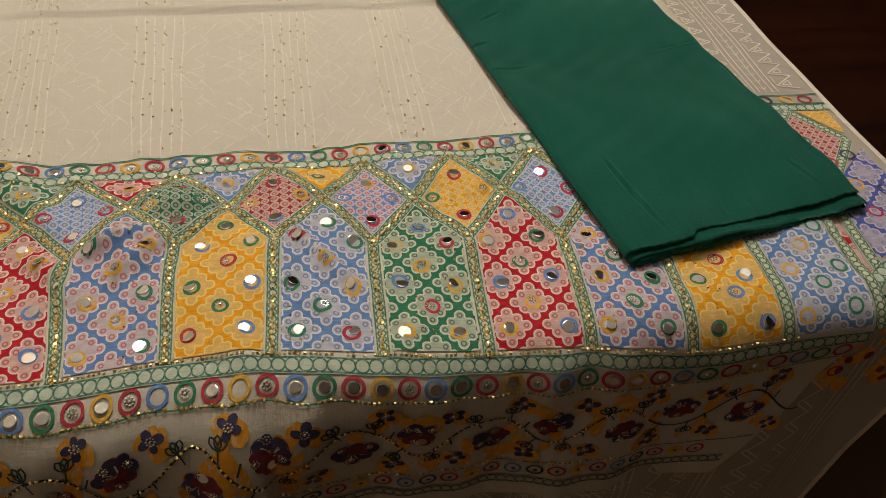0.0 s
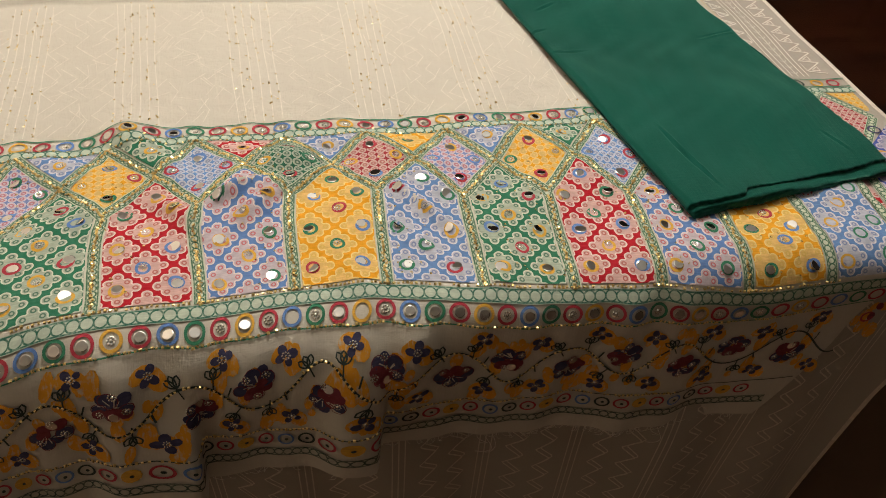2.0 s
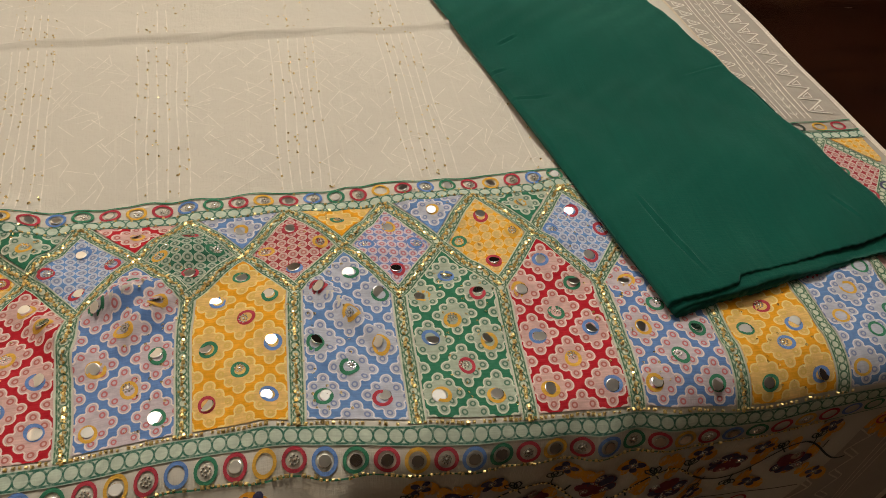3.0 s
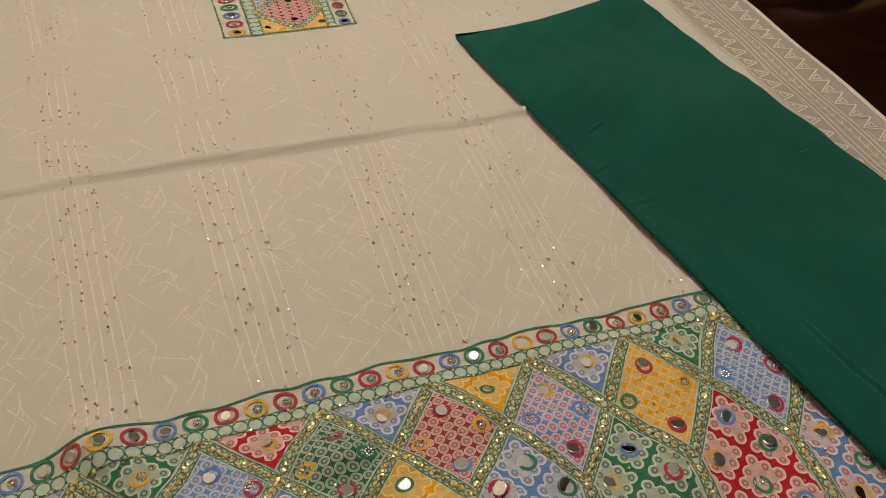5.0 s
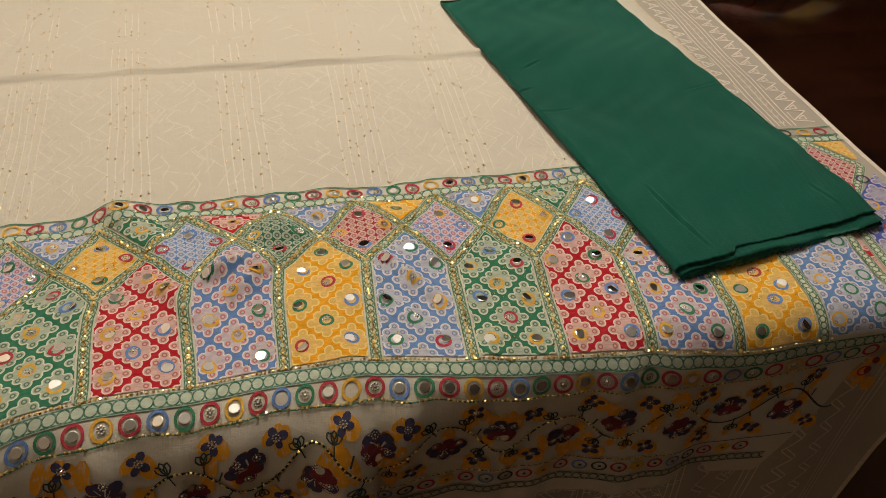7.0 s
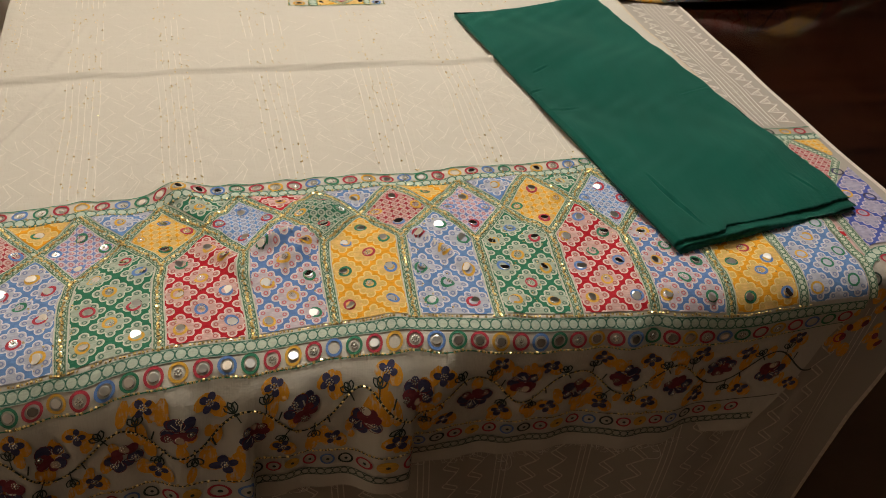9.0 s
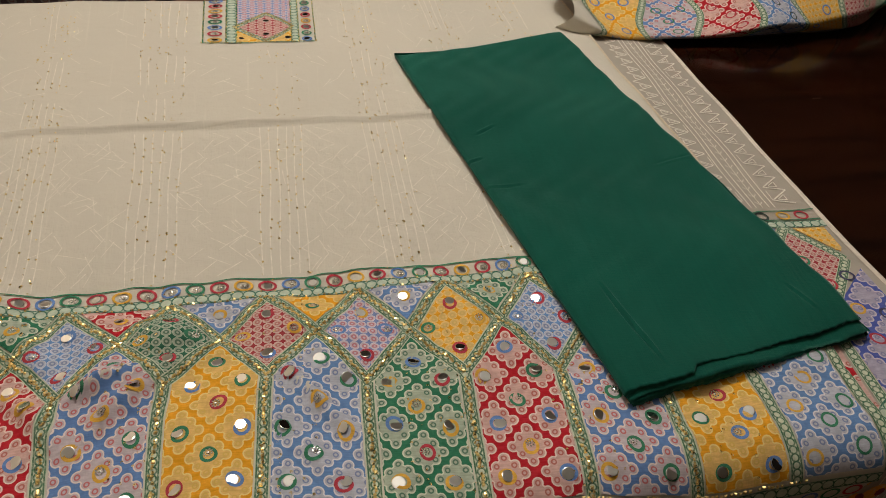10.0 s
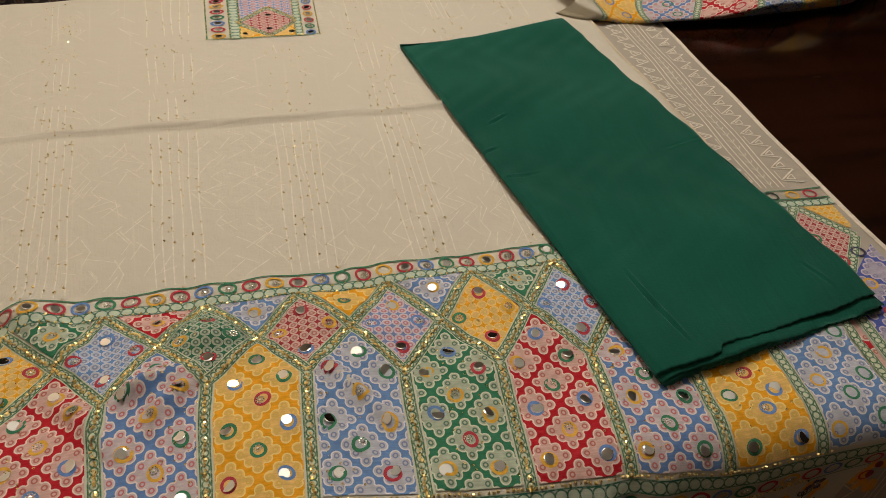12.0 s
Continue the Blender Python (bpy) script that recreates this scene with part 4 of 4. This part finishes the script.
zz = Flat()
for u0, w, lean in ((0.246, 0.022, 1), (0.306, 0.024, -1)):
    n = 24
    step = (0.93 - 0.335) / n
    for i in range(n):
        v = 0.335 + step * i
        tip, back = (u0 + w, u0) if lean > 0 else (u0, u0 + w)
        zz.strip([(back, v), (tip, v + step * 0.30), (back, v + step)], 0.0018, 0.0009, 0.004, 1)
        zz.strip([(back + 0.30 * (tip - back), v + step * 0.26), (back + 0.72 * (tip - back), v + step * 0.36), (back + 0.30 * (tip - back), v + step * 0.66), (back + 0.30 * (tip - back), v + step * 0.26)], 0.0014, 0.0009, 0.003, 1)
        if i % 3 == 0:
            zz.strip([(tip, v + step * 0.30), (tip, v + step * 1.05)], 0.0010, 0.0008, 0.004, 1)
for u in (0.2715, 0.278, 0.2945, 0.3010):
    zz.strip([(u + 0.0006 * math.sin(v * 43 + u * 900), v) for v in np.linspace(0.33, 0.93, 60)], 0.0014, 0.0007, 0.006, 1)
zz.strip([(0.2862, 0.33), (0.2862, 0.93)], 0.0010, 0.0007, 0.006, 1)
for i in range(40):
    v = 0.335 + 0.0148 * i
    zz.strip([(0.2818, v + 0.0055), (0.2862, v), (0.2906, v + 0.0055)], 0.0012, 0.0009, 0.003, 1)
zz.strip([(0.343, 0.33), (0.341, 0.93)], 0.0016, 0.0007, 0.03, 1)
low = Flat()
for q in range(30):
    u = -0.75 + 0.0345 * q
    n = 27
    if q % 3 < 2:
        low.strip([(u + (0.020 if i % 2 else 0.0), -0.53 + 0.51 * i / n) for i in range(n + 1)], 0.0019, 0.0006, 0.005, 1)
        low.strip([(u + 0.005 + (0.018 if i % 2 else 0.0), -0.525 + 0.51 * i / n) for i in range(n + 1)], 0.0017, 0.0006, 0.005, 1)
    else:
        for e in (0.004, 0.011, 0.018):
            low.strip([(u + e, -0.53), (u + e, -0.02)], 0.0014, 0.0006, 0.008, 1)
low.build("zigzag_weave", UNDERTHREAD, under, under_surf, "faint woven zigzag lines", "stuff")
zz.build("zigzag_stitching", THREAD, under, under_surf, "pale zigzag thread stitching", "stuff")
Flat().strip([(float(under_right(v)) - 0.003, v) for v in np.linspace(-0.62, 0.95, 120)], 0.0062, 0.0004).build("selvedge", UNDERTHREAD, under, under_surf, "pale selvedge")
UD = 0.290


def lifted(surf_low, surf_high):
    return lambda x: surf_low(x) + border_rise(x), lambda x: surf_high(x) + border_rise(x)


for name, (a, b, lo, hi) in (("red", (0.200, 0.252, lambda x: -0.012, lambda x: 0.100)), ("violet", (0.2665, 0.338, lambda x: 0.004, lambda x: 0.112 + 0.045 * abs(x - UD) / 0.05)),
                            ("pink", gem(UD)), ("amber", tri(UD)), ("blue", tri(UD - P))):
    lo2, hi2 = lifted(lo, hi)
    Flat().columns(a, min(b, 0.338), lo2, hi2, step=0.0045, h=0.0006).build("printed_panel", PANEL[name], under, under_surf)
for path in ([(0.2600, -0.016), (0.2600, SHOULDER - 0.02)], [(UD, SHOULDER), (UD + P * 0.48, CROSS)], [(UD + P * 0.48, CROSS), (UD, CREST)], [(UD - P / 2, CROSS), (UD, SHOULDER)], [(UD - P / 2, CROSS), (UD, CREST)]):
    Flat().strip([(u, v + border_rise(u)) for u, v in resample(path, 0.004)], 0.0115, 0.0009).build("chain_band", BAND, under, under_surf)
for v, w, m in ((0.2315, 0.011, CHAIN), (-0.0075, 0.0125, CHAIN)):
    Flat().strip([(u, v + border_rise(u)) for u in np.linspace(0.20, 0.343, 40)], w, 0.0010).build("chain_band", m, under, under_surf)
for v in (0.2565, 0.2395):
    Flat().strip([(u, v + border_rise(u)) for u in np.linspace(0.20, 0.343, 40)], 0.0015, 0.0010, 0.004, 1).build("border_line", INK["green"], under, under_surf)
for u, v, c in ((0.276, 0.2475, "dark"), (0.302, 0.2475, "yellow"), (0.324, 0.2475, "red"), (0.292, 0.135, "red"), (0.316, 0.145, "violet"), (0.30, 0.10, "yellow"), (0.325, 0.09, "violet"),
                (0.296, 0.06, "red"), (0.32, 0.045, "violet"), (0.282, 0.172, "green"), (0.276, -0.022, "red"), (0.30, -0.022, "dark"), (0.235, -0.10, "red"), (0.25, -0.03, "dark")):
    ring_print({"violet": "navy"}.get(c, c), (u, v + border_rise(u)), 0.0078, 0.0024, under, under_surf)
low_blots, low_dark = Flat(), Flat()
for q in range(16):
    u, v = rng.uniform(0.20, 0.31), rng.uniform(-0.09, 0.01)
    low_blots.disc((u, v), rng.uniform(0.004, 0.009), 0.0007 + q * 1e-5, 9, 1.6, rng.uniform(-0.6, 0.6))
    if q % 2:
        low_dark.disc((u + 0.006, v), 0.0042, 0.0010, 8, 1.5, rng.uniform(-1, 1))
low_blots.build("orange_ink_brushing", BRUSHED, under, under_surf, "", "stuff")
low_dark.build("maroon_ink_blotting", INK["maroon"], under, under_surf, "", "stuff")
for v, m, w in ((-0.580, DARKCHAIN, 0.013), (-0.610, DARKCHAIN, 0.013)):
    Flat().strip([(u, v) for u in np.linspace(-0.78, 0.262, 90)], w, 0.0008).build("chain_band", m, under, under_surf)

# ---- the folded green cloth ----
green = empty("folded_cloth", (0, 0, 0), "folded plain dark green cotton cloth lying on the table", "fabric")


def green_outline(a, b):
    """a runs across from the long fold to the far side, b along from the front edge to the back; both 0 to 1."""
    fl, fr, br, bl = np.array((0.030, 0.072)), np.array((0.284, 0.131)), np.array((0.145, 0.757)), np.array((-0.117, 0.700))
    a, b = np.asarray(a)[..., None], np.asarray(b)[..., None]
    p = fl * (1 - a) * (1 - b) + fr * a * (1 - b) + br * a * b + bl * (1 - a) * b
    bulge = 0.004 * np.sin(np.pi * np.clip(b, 0, 1) ** 0.8) * a ** 2 - 0.0015 * np.sin(np.pi * b) * (1 - a) ** 2
    p = p + bulge * np.array((0.97, 0.24))
    p = p + np.array((0.0, 1.0)) * (-0.002 * np.sin(a * 3.1) * b + 0.012 * (1 - a) ** 6 * b)
    return p


def crease(x, y, x0, y0, x1, y1, w):
    """How near (x, y) is to the segment: 1 on it, 0 far away."""
    d = np.array((x1 - x0, y1 - y0))
    n = d / np.linalg.norm(d)
    t = (x - x0) * n[0] + (y - y0) * n[1]
    s = (x - x0) * -n[1] + (y - y0) * n[0]
    L = np.linalg.norm(d)
    return s / w * np.exp(-((s / w) ** 2)) * ease(t, -0.004, L * 0.3) * ease(t, L + 0.004, L * 0.6)


def green_layer(name, lift, thick, b0, seed, shrink):
    na, nb = (170, 320) if lift > 0.004 else (84, 150)
    a = np.linspace(0, 1, na + 1)
    b = np.linspace(0, 1, nb + 1)
    bb, aa = np.meshgrid(b, a, indexing="ij")
    q = green_outline(shrink + aa * (1 - shrink * 1.5), b0 + bb * (1 - b0))
    x, y = q[..., 0].copy(), q[..., 1].copy()
    y -= (0.0009 * np.sin(aa * 21 + seed) + 0.0005 * np.sin(aa * 173 + seed * 2) + 0.0004 * np.sin(aa * 67)) * (1 - bb) ** 30
    x += 0.0012 * np.sin(bb * 45 + seed) * aa ** 20
    if lift > 0.004:
        y -= 0.0075 * ease(aa, 0.285, 0.255) * (1 - bb) ** 24
    z = TOP + 0.0135 + lift + thick + 0.0011 * np.sin(x * 31 + y * 17 + seed) + 0.0008 * np.sin(y * 47 - x * 23)
    z += 0.0032 * np.sin(y * 10.5 + 1.3) * np.sin(x * 13 + 0.5) + 0.0020 * np.sin(y * 26 + x * 9)
    z += 0.0007 * np.sin(x * 74 + 3 * np.sin(y * 19)) * np.sin(y * 33 + 2 * np.sin(x * 27)) + 0.0004 * np.sin(x * 131 - y * 88 + 2 * np.sin(y * 41))
    for k, c in ((1.4, (0.044, 0.212, 0.075, 0.098)), (1.0, (-0.032, 0.486, -0.006, 0.500)), (1.0, (-0.057, 0.420, -0.032, 0.433)), (0.9, (0.222, 0.416, 0.165, 0.402)), (0.5, (-0.047, 0.367, 0.012, 0.381)), (0.5, (0.226, 0.190, 0.244, 0.152))):
        z += 0.0052 * k * crease(x, y, *c, 0.0017)
    z += 0.003 * np.exp(-(((x - 0.135) / 0.03) ** 2 + ((y - 0.735) / 0.03) ** 2))
    edge = np.minimum(np.minimum(aa, 1 - aa) * 0.25, (1 - bb) * 0.62)
    z -= (thick * 0.95) * (1 - ease(edge, 0.0, thick * 1.4))
    verts = np.stack([x, y, z], -1).reshape(-1, 3).tolist()
    o = len(verts)
    low = np.stack([x, y, np.full_like(x, TOP + 0.0135 + lift)], -1).reshape(-1, 3)
    faces = [(j * (na + 1) + i, j * (na + 1) + i + 1, (j + 1) * (na + 1) + i + 1, (j + 1) * (na + 1) + i) for j in range(nb) for i in range(na)]
    rim = [i for i in range(na + 1)] + [j * (na + 1) + na for j in range(1, nb + 1)] + [nb * (na + 1) + i for i in range(na - 1, -1, -1)] + [j * (na + 1) for j in range(nb - 1, 0, -1)]
    verts += [tuple(low[i]) for i in rim]
    n = len(rim)
    faces += [(rim[i], o + i, o + (i + 1) % n, rim[(i + 1) % n]) for i in range(n)]
    return part(name, mesh_of(name, verts, faces), GREEN, green)


green_layer("bottom_layer", -0.0020, 0.0034, -0.007, 1.0, 0.016)
green_layer("middle_layer", 0.0014, 0.0032, -0.006, 2.6, 0.004)
green_layer("top_layer", 0.0046, 0.0034, 0.013, 4.1, 0.000)

# ---- a second printed cloth, heaped at the far side of the table ----
heap = empty("crumpled_cloth", (0, 0, 0), "crumpled cream cloth with colourful printed border on the table", "fabric")


def heap_surf(u, v):
    u, v = np.asarray(u, dtype=float), np.asarray(v, dtype=float)
    fold = 0.020 * np.sin(u * 17 + 0.6) + 0.012 * np.sin(u * 39 + 2 * v * 9)
    a = np.clip(v / 0.085, 0, None)
    ang = np.minimum(a, 2.2)
    x = u + 0.012 * np.sin(v * 40 + u * 20)
    front = 0.775 - 0.022 * np.sin((u - 0.16) * 6.2) + 0.10 * ease(u, 0.62, 0.85) + 0.03 * ease(u, 0.2, 0.14)
    y = front + 0.03 - 0.042 * np.sin(ang) - fold * np.sin(ang) * 0.4 + np.clip(v - 0.10, 0, None) * 0.85
    z = TOP + 0.004 + 0.062 * (1 - np.cos(ang)) * (0.65 + 0.35 * np.sin(u * 11 + 1)) + 0.4 * fold * np.clip(a, 0, 1) ** 2 + np.clip(v - 0.187, 0, None) * 0.2
    z = np.maximum(z, TOP + 0.004)
    return np.stack([x, y, z], -1)


pts, fcs, uvs = sheet(heap_surf, 0.16, 0.92, 0.0, 0.34, 0.008, 0.006)
part("cloth", mesh_of("cloth", pts, fcs, uvs), CREAM, heap)
hp = ["yellow", "blue_red", "red", "blue", "amber", "pink", "green", "yellow"]
for i in range(8):
    u = 0.205 + 0.083 * i
    Flat().columns(u + 0.005, u + 0.078, lambda x: 0.045, lambda x: 0.205 + 0.04 * (1 - abs(x - u - 0.0415) / 0.0415), h=0.001).build("printed_panel", PANEL[hp[i]], heap, heap_surf)
    Flat().strip([(u, 0.040), (u, 0.215), (u + 0.0415, 0.255), (u + 0.083, 0.215)], 0.0105, 0.0014).build("chain_band", BAND, heap, heap_surf)
    for c in ((0.022, 0.09), (0.055, 0.115), (0.040, 0.145), (0.02, 0.17), (0.058, 0.18)):
        ring_print(["blue", "green", "red", "dark"][i % 4], (u + c[0], c[1]), 0.0078, 0.0022, heap, heap_surf, 0.0017)

# ---- chair behind the table and a cane basket beside it ----
chair = empty("dining_chair", (-0.80, 1.22, 0), "dark wooden chair with a grey floral cushioned back", "chair")
box("seat", (0.46, 0.44, 0.06), (0, 0.05, 0.45), NAVY, chair, 0.02)
for sx in (-0.20, 0.20):
    box("leg", (0.04, 0.04, 0.42), (sx, -0.13, 0.21), WOOD, chair)
    box("leg", (0.04, 0.04, 0.42), (sx, 0.24, 0.21), WOOD, chair)
    box("back_post", (0.04, 0.035, 0.56), (sx, 0.25, 0.76), WOOD, chair)
pad = Flat().columns(-0.18, 0.18, lambda x: 0.52, lambda x: 0.98 + 0.02 * math.cos(x * 9), step=0.02, rise=0.02)
pad.build("back_cushion", FLORAL, chair, lambda u, v: np.stack([u, 0.20 + 0.02 * np.sin(u * 14) * np.sin(v * 11) - 0.03 * np.cos(u * 6), v], -1), "grey floral cushion")

basket = empty("cane_basket", (-0.98, 0.60, 0), "tall woven cane basket standing beside the table", "basket")
verts, faces, nseg = [], [], 64
rows = 70
for j in range(rows + 1):
    z = 0.75 * j / rows
    for i in range(nseg):
        a = 2 * math.pi * i / nseg
        r = 0.135 + 0.02 * z + 0.005 * math.sin(a * nseg / 4 + (j % 2) * math.pi) + 0.002 * (j % 2)
        verts.append((r * math.cos(a), r * math.sin(a), z))
for j in range(rows):
    for i in range(nseg):
        faces.append((j * nseg + i, j * nseg + (i + 1) % nseg, (j + 1) * nseg + (i + 1) % nseg, (j + 1) * nseg + i))
part("weave", mesh_of("weave", verts, faces, None, False), WICKER, basket)
verts = []
for i in range(48):
    a = 2 * math.pi * i / 48
    for j in range(6):
        b = 2 * math.pi * j / 6
        rr = 0.151 + 0.010 * math.cos(b)
        verts.append((rr * math.cos(a), rr * math.sin(a), 0.75 + 0.010 * math.sin(b)))
faces = [(i * 6 + j, ((i + 1) % 48) * 6 + j, ((i + 1) % 48) * 6 + (j + 1) % 6, i * 6 + (j + 1) % 6) for i in range(48) for j in range(6)]
part("rim", mesh_of("rim", verts, faces), WICKER, basket)
